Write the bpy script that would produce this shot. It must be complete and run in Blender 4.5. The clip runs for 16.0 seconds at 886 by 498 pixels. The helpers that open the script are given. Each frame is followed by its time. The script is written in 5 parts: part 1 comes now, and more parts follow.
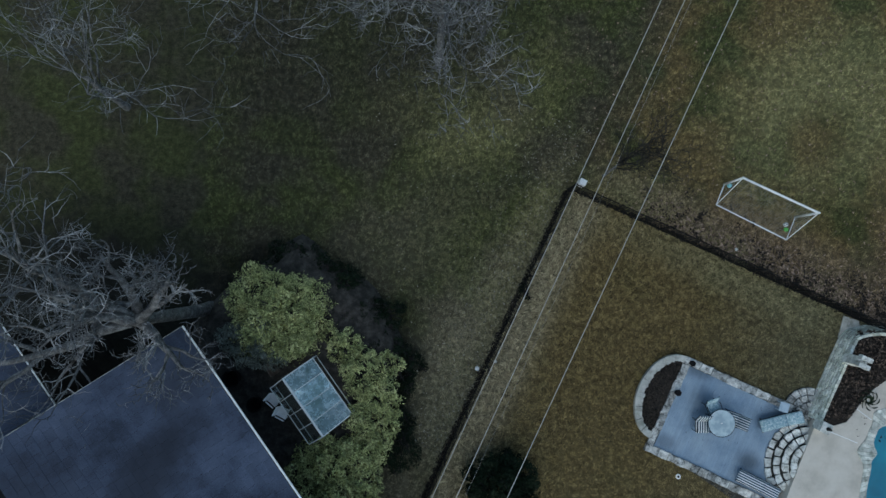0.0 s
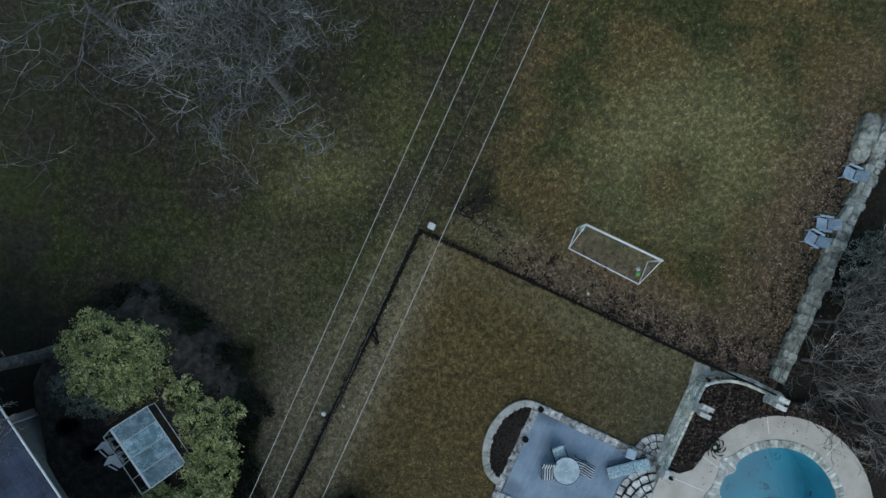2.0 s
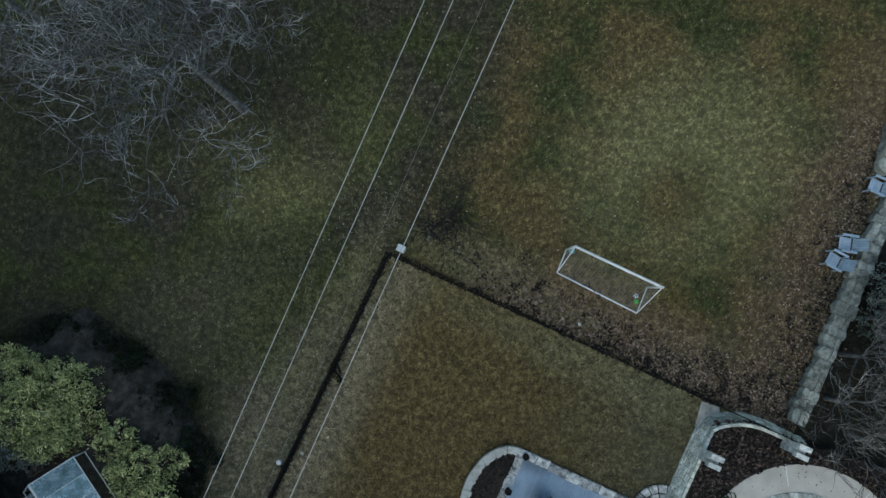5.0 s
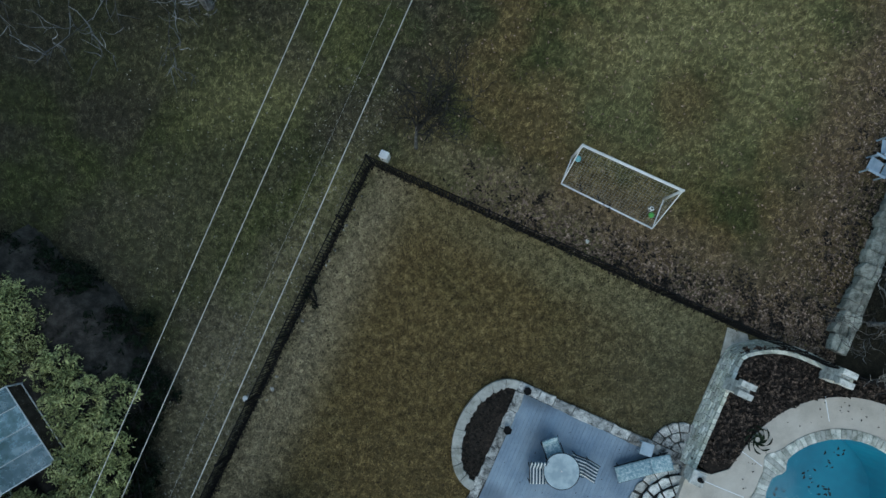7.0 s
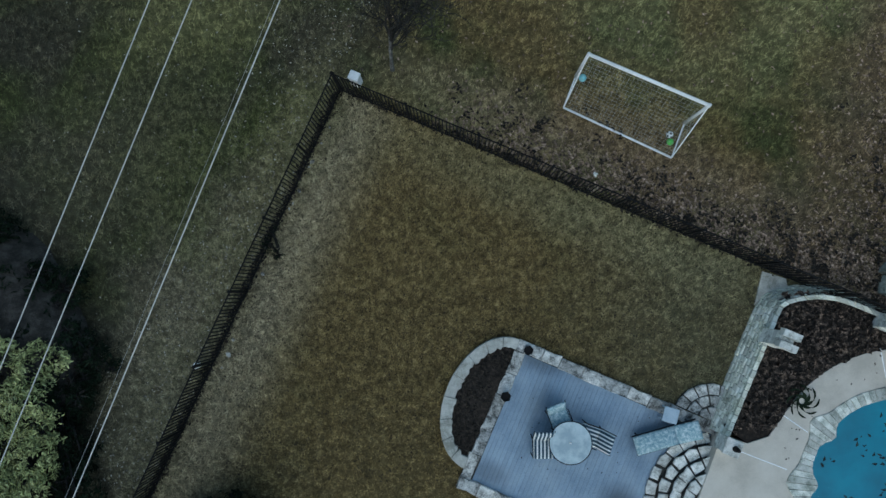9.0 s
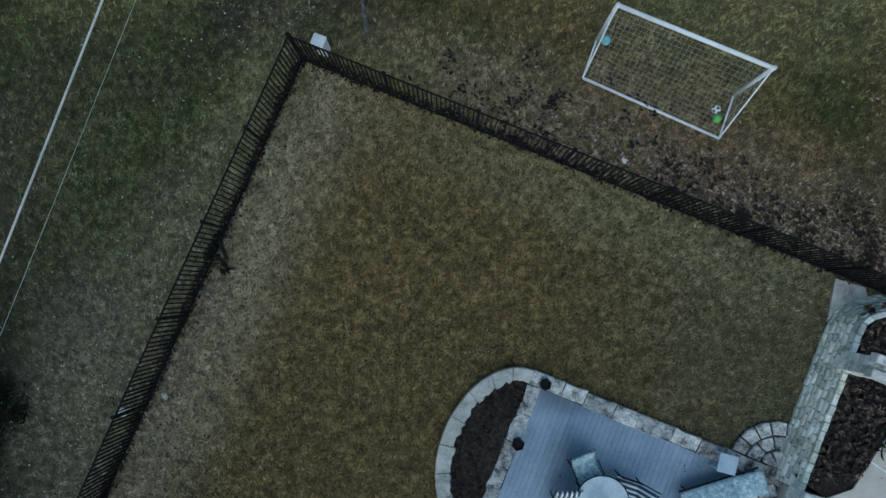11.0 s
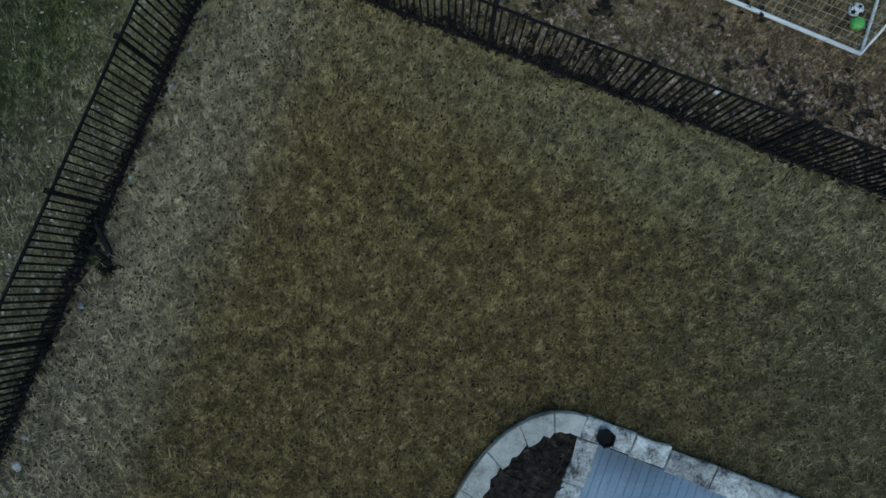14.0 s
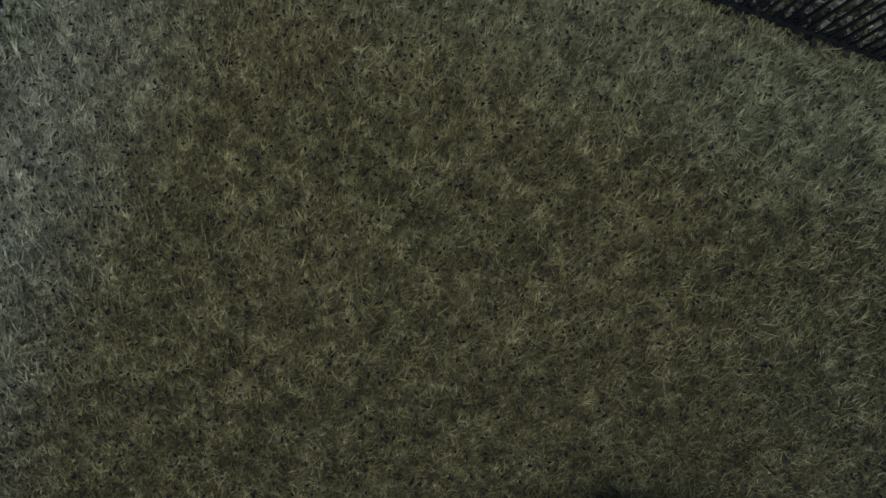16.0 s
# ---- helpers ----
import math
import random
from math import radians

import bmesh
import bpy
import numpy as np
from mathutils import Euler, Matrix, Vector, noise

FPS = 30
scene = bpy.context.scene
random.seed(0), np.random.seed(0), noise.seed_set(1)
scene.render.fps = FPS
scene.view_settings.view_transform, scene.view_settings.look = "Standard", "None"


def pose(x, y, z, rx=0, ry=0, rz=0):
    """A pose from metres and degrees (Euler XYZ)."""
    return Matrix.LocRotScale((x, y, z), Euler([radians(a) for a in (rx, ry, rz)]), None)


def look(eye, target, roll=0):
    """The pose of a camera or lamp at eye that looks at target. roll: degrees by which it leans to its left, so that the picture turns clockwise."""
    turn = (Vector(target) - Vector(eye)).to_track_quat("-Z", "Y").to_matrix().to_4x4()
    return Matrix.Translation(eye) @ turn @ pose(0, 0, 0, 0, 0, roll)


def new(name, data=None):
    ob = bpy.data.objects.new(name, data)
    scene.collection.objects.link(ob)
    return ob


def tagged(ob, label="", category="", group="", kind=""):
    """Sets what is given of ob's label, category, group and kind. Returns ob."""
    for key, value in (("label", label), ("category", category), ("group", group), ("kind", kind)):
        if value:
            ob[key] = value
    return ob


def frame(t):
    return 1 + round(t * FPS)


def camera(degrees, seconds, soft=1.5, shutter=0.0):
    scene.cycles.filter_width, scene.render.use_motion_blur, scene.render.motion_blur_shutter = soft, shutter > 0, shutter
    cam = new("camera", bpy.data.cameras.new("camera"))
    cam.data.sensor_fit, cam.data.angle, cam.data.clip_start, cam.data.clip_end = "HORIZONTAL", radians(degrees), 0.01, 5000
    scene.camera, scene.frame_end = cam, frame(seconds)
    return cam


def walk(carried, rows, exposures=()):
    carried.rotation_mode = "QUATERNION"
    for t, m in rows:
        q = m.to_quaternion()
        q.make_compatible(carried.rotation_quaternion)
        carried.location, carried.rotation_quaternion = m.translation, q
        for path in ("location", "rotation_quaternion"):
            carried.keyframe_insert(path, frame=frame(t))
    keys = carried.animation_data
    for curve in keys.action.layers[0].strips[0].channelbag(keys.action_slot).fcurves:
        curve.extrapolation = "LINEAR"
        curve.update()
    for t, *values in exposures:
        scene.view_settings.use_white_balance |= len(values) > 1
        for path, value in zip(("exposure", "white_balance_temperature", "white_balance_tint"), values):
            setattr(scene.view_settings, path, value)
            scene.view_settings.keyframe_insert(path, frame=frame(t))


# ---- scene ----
# ---------------- camera ----------------
EXPOSURE = 0.05
cam = camera(73.5, 16.0, soft=1.5)
PATH = [
    (0, (-8.381, -1.433, 28.12), (-8.397, -1.332, 26.123), -7.7),
    (0.5, (-6.997, -0.951, 28.04), (-7.009, -0.859, 26.042), -6.1),
    (1, (-5.342, -0.474, 27.945), (-5.348, -0.382, 25.948), -2.6),
    (1.5, (-3.301, 0.194, 27.88), (-3.309, 0.28, 25.882), -4.3),
    (2, (-1.514, 1.033, 27.867), (-1.52, 1.117, 25.869), -2.6),
    (2.5, (-0.841, 1.55, 27.756), (-0.849, 1.636, 25.758), -3.9),
    (3, (-0.594, 1.758, 27.274), (-0.605, 1.856, 25.276), -4.7),
    (3.5, (-0.448, 2.079, 26.587), (-0.461, 2.177, 24.589), -6.3),
    (6, (0.094, 0.912, 23.268), (0.062, 1.049, 21.273), -11.9),
    (6.5, (0.219, -0.397, 22.405), (0.187, -0.252, 20.411), -11.7),
    (7, (0.353, -1.684, 21.568), (0.322, -1.536, 19.574), -10.8),
    (7.5, (0.531, -2.705, 20.78), (0.497, -2.563, 18.785), -12.6),
    (8, (0.671, -3.286, 19.915), (0.64, -3.148, 17.92), -12.3),
    (8.5, (0.805, -3.303, 19.098), (0.773, -3.168, 17.102), -13.2),
    (11, (0.776, -2.807, 14.496), (0.771, -2.67, 12.501), -3.2),
    (11.5, (0.684, -2.813, 13.613), (0.679, -2.665, 11.619), -3.1),
    (12, (0.701, -2.821, 12.783), (0.7, -2.682, 10.788), -1.9),
    (12.5, (0.765, -2.816, 11.978), (0.761, -2.677, 9.983), -3.3),
    (13, (0.752, -2.835, 11.142), (0.747, -2.695, 9.147), -3.6),
    (13.5, (0.739, -2.838, 10.355), (0.738, -2.704, 8.36), -2.4),
    (14, (0.768, -2.709, 9.436), (0.763, -2.58, 7.44), -4.4),
    (14.5, (0.754, -2.642, 8.505), (0.754, -2.52, 6.509), -2.2),
    (15, (0.836, -2.5, 7.6), (0.836, -2.39, 5.603), -2.7),
    (15.5, (0.892, -2.307, 6.768), (0.886, -2.234, 4.769), -7.0),
    (16, (0.878, -2.407, 6.003), (0.858, -2.317, 4.005), -15.4),
]
walk(cam, [(t, look(eye, target, roll)) for t, eye, target, roll in PATH], [(0, EXPOSURE, 5800, -1), (3.5, EXPOSURE, 5960, 1), (6, EXPOSURE, 5780, -4), (8.5, EXPOSURE, 5640, -5), (11, EXPOSURE - 0.05, 5480, -4), (14, EXPOSURE - 0.12, 5450, -4), (16, EXPOSURE - 0.18, 5450, -3)])

# ---------------- light ----------------
world = bpy.data.worlds.new("overcast_sky")
scene.world = world
world.use_nodes = True
wn = world.node_tree.nodes
sky = wn.new("ShaderNodeTexSky")
sky.sky_type, sky.sun_disc = "NISHITA", False
sky.sun_elevation, sky.sun_rotation = radians(40), radians(200)
sky.dust_density, sky.air_density = 2.0, 1.4
wn["Background"].inputs[1].default_value = 0.12
world.node_tree.links.new(sky.outputs[0], wn["Background"].inputs[0])

sun = new("sun", bpy.data.lights.new("sun", "SUN"))
sun.data.energy, sun.data.angle, sun.data.color = 0.5, radians(40), (1.0, 0.97, 0.93)
sun.matrix_world = look((0, 0, 40), (-6.0, 14.0, 0))

# ---------------- materials ----------------


def tree_of(name):
    m = bpy.data.materials.new(name)
    m.use_nodes = True
    return m, m.node_tree, m.node_tree.nodes["Principled BSDF"]


def ramp(t, fac, stops):
    r = t.nodes.new("ShaderNodeValToRGB")
    while len(r.color_ramp.elements) < len(stops):
        r.color_ramp.elements.new(0.5)
    for e, (p, c) in zip(r.color_ramp.elements, stops):
        e.position, e.color = p, (*c, 1)
    t.links.new(fac, r.inputs[0])
    return r.outputs[0]


def noise_of(t, vec, scale, detail=4, rough=0.6, stretch=None):
    if stretch:
        mp = t.nodes.new("ShaderNodeMapping")
        mp.inputs["Rotation"].default_value = (0, 0, stretch[3])
        mp.inputs["Scale"].default_value = stretch[:3]
        t.links.new(vec, mp.inputs[0])
        vec = mp.outputs[0]
    n = t.nodes.new("ShaderNodeTexNoise")
    n.inputs["Scale"].default_value, n.inputs["Detail"].default_value = scale, detail
    n.inputs["Roughness"].default_value = rough
    t.links.new(vec, n.inputs["Vector"])
    return n.outputs[0]


def mix(t, fac, a, b, kind="MIX"):
    m = t.nodes.new("ShaderNodeMix")
    m.data_type, m.blend_type = "RGBA", kind
    for sock, v in ((m.inputs[0], fac), (m.inputs[6], a), (m.inputs[7], b)):
        if isinstance(v, (int, float)):
            sock.default_value = v
        elif isinstance(v, tuple):
            sock.default_value = (*v, 1)
        else:
            t.links.new(v, sock)
    return m.outputs[2]


def calc(t, op, a, b=0.0):
    m = t.nodes.new("ShaderNodeMath")
    m.operation = op
    m.use_clamp = op == "MULTIPLY_ADD"
    for sock, v in ((m.inputs[0], a), (m.inputs[1], b)):
        if isinstance(v, (int, float)):
            sock.default_value = v
        else:
            t.links.new(v, sock)
    return m.outputs[0]


def remap(t, v, lo, hi, a=0.0, b=1.0):
    m = t.nodes.new("ShaderNodeMapRange")
    m.interpolation_type = "SMOOTHSTEP"
    for i, x in ((1, lo), (2, hi), (3, a), (4, b)):
        m.inputs[i].default_value = x
    t.links.new(v, m.inputs[0])
    return m.outputs[0]


def bump(t, bsdf, height, strength, dist):
    b = t.nodes.new("ShaderNodeBump")
    b.inputs["Strength"].default_value, b.inputs["Distance"].default_value = strength, dist
    t.links.new(height, b.inputs["Height"])
    t.links.new(b.outputs[0], bsdf.inputs["Normal"])


def surface(name, dark, mid, light, scale=6.0, fine=60.0, rough=0.8, relief=0.004, vary=0.25, metal=0.0, island=False, stretch=None, gloss=0.35):
    """A worn surface: two scales of mottling, a shift of tone from piece to piece, and fine relief."""
    m, t, b = tree_of(name)
    pos = t.nodes.new("ShaderNodeNewGeometry")
    big = noise_of(t, pos.outputs["Position"], scale, 5, 0.65, stretch)
    small = noise_of(t, pos.outputs["Position"], fine, 3, 0.7, stretch)
    f = calc(t, "ADD", calc(t, "MULTIPLY", big, 0.65), calc(t, "MULTIPLY", small, 0.35))
    col = ramp(t, f, [(0.39, dark), (0.5, mid), (0.61, light)])
    if vary:
        rnd = pos.outputs["Random Per Island"] if island else t.nodes.new("ShaderNodeObjectInfo").outputs["Random"]
        shade = t.nodes.new("ShaderNodeHueSaturation")
        t.links.new(remap(t, rnd, 0, 1, 1 - vary, 1 + vary), shade.inputs["Value"])
        t.links.new(col, shade.inputs["Color"])
        col = shade.outputs[0]
    t.links.new(col, b.inputs["Base Color"])
    t.links.new(remap(t, small, 0.3, 0.7, rough - 0.08, min(1, rough + 0.08)), b.inputs["Roughness"])
    b.inputs["Metallic"].default_value, b.inputs["Specular IOR Level"].default_value = metal, gloss
    if relief:
        bump(t, b, f, 0.7, relief)
    return m


def zone(t, pos, cx, cy, rx, ry, turn, soft):
    """1 inside an ellipse of the plan, 0 outside, with a ragged edge."""
    mp = t.nodes.new("ShaderNodeMapping")
    mp.vector_type = "TEXTURE"
    mp.inputs["Location"].default_value = (cx, cy, 0)
    mp.inputs["Rotation"].default_value = (0, 0, radians(turn))
    mp.inputs["Scale"].default_value = (rx, ry, 1e6)
    t.links.new(pos, mp.inputs[0])
    ln = t.nodes.new("ShaderNodeVectorMath")
    ln.operation = "LENGTH"
    t.links.new(mp.outputs[0], ln.inputs[0])
    wob = calc(t, "ADD", ln.outputs["Value"], calc(t, "MULTIPLY", calc(t, "SUBTRACT", noise_of(t, pos, 0.9, 4, 0.65), 0.5), 0.9))
    return remap(t, wob, 1 - soft, 1 + soft, 1, 0)


def half(t, pos, px, py, nx, ny, soft, wobble=0.4):
    """0 to 1 across a line of the plan."""
    d = t.nodes.new("ShaderNodeVectorMath")
    d.operation = "DOT_PRODUCT"
    t.links.new(pos, d.inputs[0])
    d.inputs[1].default_value = (nx, ny, 0)
    v = calc(t, "ADD", calc(t, "SUBTRACT", d.outputs["Value"], px * nx + py * ny), calc(t, "MULTIPLY", calc(t, "SUBTRACT", noise_of(t, pos, 1.5), 0.5), wobble))
    return remap(t, v, -soft, soft, 0, 1)


def grass_colour(t, pos, gain=1.0):
    """Dormant lawn in the fenced yard, greener rough grass past it, leaf litter along the far fence and wall."""
    def c(*v):
        return tuple(x * gain * k for x, k in zip(v, (1.04, 1.0, 0.85)))
    mott = noise_of(t, pos, 4.2, 6, 0.7)
    fine = noise_of(t, pos, 20.0, 4, 0.75)
    both = calc(t, "ADD", calc(t, "MULTIPLY", mott, 0.4), calc(t, "MULTIPLY", fine, 0.6))
    tan = ramp(t, both, [(0.34, c(0.056, 0.043, 0.021)), (0.5, c(0.134, 0.104, 0.051)), (0.66, c(0.27, 0.222, 0.122))])
    green = ramp(t, both, [(0.34, c(0.022, 0.028, 0.012)), (0.5, c(0.062, 0.072, 0.030)), (0.66, c(0.135, 0.140, 0.070))])
    pale = ramp(t, both, [(0.34, c(0.090, 0.088, 0.044)), (0.5, c(0.21, 0.20, 0.104)), (0.66, c(0.37, 0.345, 0.20))])
    bare = ramp(t, both, [(0.34, c(0.060, 0.056, 0.038)), (0.5, c(0.15, 0.140, 0.096)), (0.66, c(0.27, 0.255, 0.19))])
    pale_soil = ramp(t, both, [(0.34, c(0.12, 0.108, 0.082)), (0.5, c(0.27, 0.245, 0.19)), (0.66, c(0.43, 0.395, 0.32))])
    leaf = ramp(t, both, [(0.36, c(0.055, 0.042, 0.030)), (0.5, c(0.185, 0.135, 0.098)), (0.64, c(0.37, 0.285, 0.215))])
    wild = ramp(t, both, [(0.34, c(0.018, 0.018, 0.013)), (0.5, c(0.060, 0.056, 0.042)), (0.68, c(0.14, 0.132, 0.10))])
    patch = noise_of(t, pos, 0.32, 3, 0.55)
    west = half(t, pos, -2.6, 3.05, -0.911, 0.413, 0.9, 1.2)
    north = half(t, pos, -2.6, 3.05, 0.391, 0.920, 0.25, 0.5)
    grey = mix(t, remap(t, patch, 0.45, 0.65), mix(t, 0.55, tan, bare), mix(t, 0.2, bare, green))
    col = mix(t, zone(t, pos, 0.2, -5.0, 11.0, 6.1, 65.8, 0.6), grey, mix(t, remap(t, patch, 0.5, 0.75), tan, mix(t, 0.25, tan, green)))
    col = mix(t, calc(t, "MULTIPLY", zone(t, pos, 8.4, -3.6, 3.4, 3.0, 20, 0.8), 0.4), col, mix(t, 0.25, bare, green))
    col = mix(t, calc(t, "MULTIPLY", zone(t, pos, 6.4, -1.5, 7.0, 0.9, -23.4, 0.9), 0.65), col, mix(t, 0.30, mix(t, 0.5, pale, pale_soil), green))
    col = mix(t, calc(t, "MULTIPLY", zone(t, pos, -5.5, -4.6, 10.5, 1.1, 65.8, 1.0), 0.75), col, pale_soil)
    lawn_n = mix(t, remap(t, patch, 0.42, 0.62), tan, green)
    ring_patch = calc(t, "MULTIPLY", zone(t, pos, 9.8, 7.2, 4.7, 3.7, 20, 0.6), calc(t, "SUBTRACT", 0.9, calc(t, "MULTIPLY", zone(t, pos, 9.1, 5.6, 1.8, 1.2, 30, 0.7), 0.75)))
    lawn_n = mix(t, ring_patch, lawn_n, pale)
    lawn_n = mix(t, calc(t, "MULTIPLY", zone(t, pos, 0.8, 2.7, 3.6, 0.9, -23, 0.7), 0.7), lawn_n, mix(t, 0.5, bare, pale))
    lawn_n = mix(t, calc(t, "MULTIPLY", zone(t, pos, 8.6, -0.1, 8.0, 1.0, -23, 0.7), 0.65), lawn_n, leaf)
    lawn_n = mix(t, calc(t, "MULTIPLY", zone(t, pos, 15.1, 4.5, 8.0, 1.6, 65, 0.7), 0.6), lawn_n, leaf)
    lawn_n = mix(t, calc(t, "MULTIPLY", zone(t, pos, 0.3, 10.3, 7.0, 1.6, 68, 0.6), 0.6), lawn_n, wild)
    col = mix(t, north, col, lawn_n)
    rough = mix(t, remap(t, patch, 0.40, 0.60), wild, green)
    rough = mix(t, calc(t, "MULTIPLY", zone(t, pos, -5.0, 7.5, 3.4, 2.0, 40, 0.6), 0.2), rough, pale)
    rough = mix(t, calc(t, "MULTIPLY", zone(t, pos, -4.6, 0.4, 4.5, 1.0, 65, 0.6), 0.6), rough, mix(t, 0.5, bare, pale))
    rough = mix(t, calc(t, "MULTIPLY", zone(t, pos, -9.2, -7.6, 6.0, 2.0, 65, 0.8), 0.8), rough, mix(t, 0.5, bare, pale_soil))
    rough = mix(t, calc(t, "MULTIPLY", zone(t, pos, -7.5, 5.2, 2.2, 1.3, 20, 0.7), 0.7), rough, pale)
    rough = mix(t, calc(t, "MULTIPLY", zone(t, pos, -9.8, 7.2, 2.6, 1.4, 10, 0.7), 0.6), rough, mix(t, 0.5, pale, green))
    rough = mix(t, calc(t, "MULTIPLY", zone(t, pos, -8.4, 1.6, 3.6, 1.8, 65, 0.7), 0.7), rough, green)
    # shade under the far leafless trees, painted into the ground colour
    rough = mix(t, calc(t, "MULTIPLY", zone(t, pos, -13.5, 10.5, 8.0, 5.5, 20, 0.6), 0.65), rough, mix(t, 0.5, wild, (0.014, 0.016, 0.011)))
    # dark rim of shade round the shrubs and mound, painted likewise
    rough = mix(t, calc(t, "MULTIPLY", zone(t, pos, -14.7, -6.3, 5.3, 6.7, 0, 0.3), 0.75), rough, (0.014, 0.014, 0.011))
    rough = mix(t, calc(t, "MULTIPLY", zone(t, pos, -11.5, -0.2, 4.5, 2.2, 30, 0.7), 0.55), rough, mix(t, 0.5, wild, bare))
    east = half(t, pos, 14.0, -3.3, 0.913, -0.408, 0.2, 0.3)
    # near-black ground beside the house, beneath its tree
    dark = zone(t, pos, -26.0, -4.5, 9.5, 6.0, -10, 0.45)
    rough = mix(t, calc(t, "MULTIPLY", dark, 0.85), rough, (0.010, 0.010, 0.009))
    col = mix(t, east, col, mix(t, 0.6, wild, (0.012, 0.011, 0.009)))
    blot = noise_of(t, pos, 2.1, 5, 0.7)
    out = t.nodes.new("ShaderNodeHueSaturation")
    t.links.new(remap(t, blot, 0.32, 0.68, 0.78, 1.24), out.inputs["Value"])
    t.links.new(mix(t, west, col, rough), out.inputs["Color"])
    return out.outputs[0], both


def grass_material(name, gain, tuft):
    m, t, b = tree_of(name)
    g = t.nodes.new("ShaderNodeNewGeometry")
    col, both = grass_colour(t, g.outputs["Position"], gain)
    if tuft:
        s = t.nodes.new("ShaderNodeHueSaturation")
        t.links.new(remap(t, g.outputs["Random Per Island"], 0, 1, 0.68, 1.34), s.inputs["Value"])
        t.links.new(col, s.inputs["Color"])
        col = s.outputs[0]
    else:
        bump(t, b, both, 1.0, 0.05)
    t.links.new(col, b.inputs["Base Color"])
    b.inputs["Roughness"].default_value = 0.95
    b.inputs["Specular IOR Level"].default_value = 0.15
    return m


def glass(name, tint, rough=0.02):
    m, t, b = tree_of(name)
    b.inputs["Base Color"].default_value = (*tint, 1)
    b.inputs["Transmission Weight"].default_value = 1.0
    b.inputs["Roughness"].default_value, b.inputs["IOR"].default_value = rough, 1.45
    return m


# lower gain on the ground puts the shade between tufts into its colour
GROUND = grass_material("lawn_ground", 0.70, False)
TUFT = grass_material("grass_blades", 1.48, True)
BLACK = surface("black_painted_steel", (0.006, 0.006, 0.007), (0.010, 0.010, 0.011), (0.016, 0.016, 0.016), 4, 80, 0.7, 0, 0.1, gloss=0.12)
CAPSTONE = surface("pale_limestone", (0.06, 0.062, 0.06), (0.36, 0.36, 0.345), (0.64, 0.63, 0.60), 4.2, 24, 0.85, 0.012, 0.22)
FLAG = surface("grey_flagstone", (0.11, 0.115, 0.095), (0.30, 0.305, 0.26), (0.50, 0.495, 0.43), 3, 26, 0.85, 0.012, 0.30)
CONCRETE = surface("planter_concrete", (0.22, 0.22, 0.19), (0.40, 0.395, 0.36), (0.52, 0.51, 0.47), 2.5, 30, 0.9, 0.006, 0.08)
WALLSTONE = surface("mossy_wall_stone", (0.36, 0.37, 0.29), (0.66, 0.665, 0.58), (0.80, 0.80, 0.74), 2.2, 28, 0.9, 0.010, 0.24)
MORTAR = surface("dark_joint", (0.02, 0.02, 0.018), (0.05, 0.048, 0.042), (0.09, 0.085, 0.075), 8, 60, 0.95, 0.01, 0)
MULCH = surface("bark_mulch", (0.006, 0.005, 0.004), (0.018, 0.013, 0.010), (0.05, 0.036, 0.027), 9, 45, 0.95, 0.03, 0.5, 0, True)
BOARD = surface("grey_deck_board", (0.16, 0.225, 0.31), (0.235, 0.31, 0.40), (0.30, 0.375, 0.46), 0.6, 30, 0.5, 0.002, 0.05)
def darkened(material, spots, tone):
    """Mixes a dark tone into a material at the given plan places."""
    t = material.node_tree
    b = t.nodes["Principled BSDF"]
    pos = t.nodes.new("ShaderNodeNewGeometry").outputs["Position"]
    col = b.inputs["Base Color"].links[0].from_socket
    for cx, cy, rx, ry, turn, much in spots:
        col = mix(t, calc(t, "MULTIPLY", zone(t, pos, cx, cy, rx, ry, turn, 0.75), much), col, tone)
    t.links.new(col, b.inputs["Base Color"])


# mossy stains, plus shade painted into the boards under the lounger, table and chairs
darkened(BOARD, ((3.45, -5.35, 0.65, 0.35, -25, 0.7), (5.75, -9.55, 0.55, 0.40, -20, 0.75), (1.95, -8.75, 0.5, 0.3, -25, 0.5), (7.2, -7.4, 0.9, 0.4, 10, 0.45), (3.6, -6.9, 0.5, 0.6, 0, 0.4)), (0.055, 0.075, 0.10))
DECK = surface("pool_deck_concrete", (0.44, 0.40, 0.345), (0.55, 0.50, 0.435), (0.61, 0.56, 0.495), 1.0, 40, 0.8, 0.002, 0.03)
COPING = surface("pool_coping_stone", (0.24, 0.26, 0.22), (0.52, 0.53, 0.48), (0.72, 0.71, 0.66), 3.4, 30, 0.8, 0.010, 0.28)
WHITE = surface("white_painted_metal", (0.72, 0.73, 0.74), (0.82, 0.83, 0.84), (0.88, 0.88, 0.88), 5, 50, 0.45, 0.001, 0.04)
CLAD = surface("wall_cladding", (0.25, 0.23, 0.20), (0.33, 0.31, 0.28), (0.40, 0.37, 0.33), 2, 30, 0.8, 0.004, 0.05)
DARKCLAD = surface("dark_brown_cladding", (0.008, 0.007, 0.007), (0.014, 0.012, 0.011), (0.022, 0.019, 0.017), 2, 30, 0.85, 0.004, 0.05, gloss=0.1)
BARK = surface("grey_bark", (0.05, 0.049, 0.048), (0.125, 0.122, 0.12), (0.24, 0.237, 0.232), 5, 40, 0.95, 0.01, 0.1)
TWIG = surface("bare_twigs", (0.05, 0.05, 0.053), (0.13, 0.132, 0.137), (0.36, 0.362, 0.37), 0.7, 20, 0.9, 0, 0.5, 0, True)
DARKTWIG = surface("dark_twigs", (0.008, 0.007, 0.006), (0.018, 0.016, 0.015), (0.04, 0.037, 0.034), 2, 20, 0.9, 0, 0.35, 0, True)
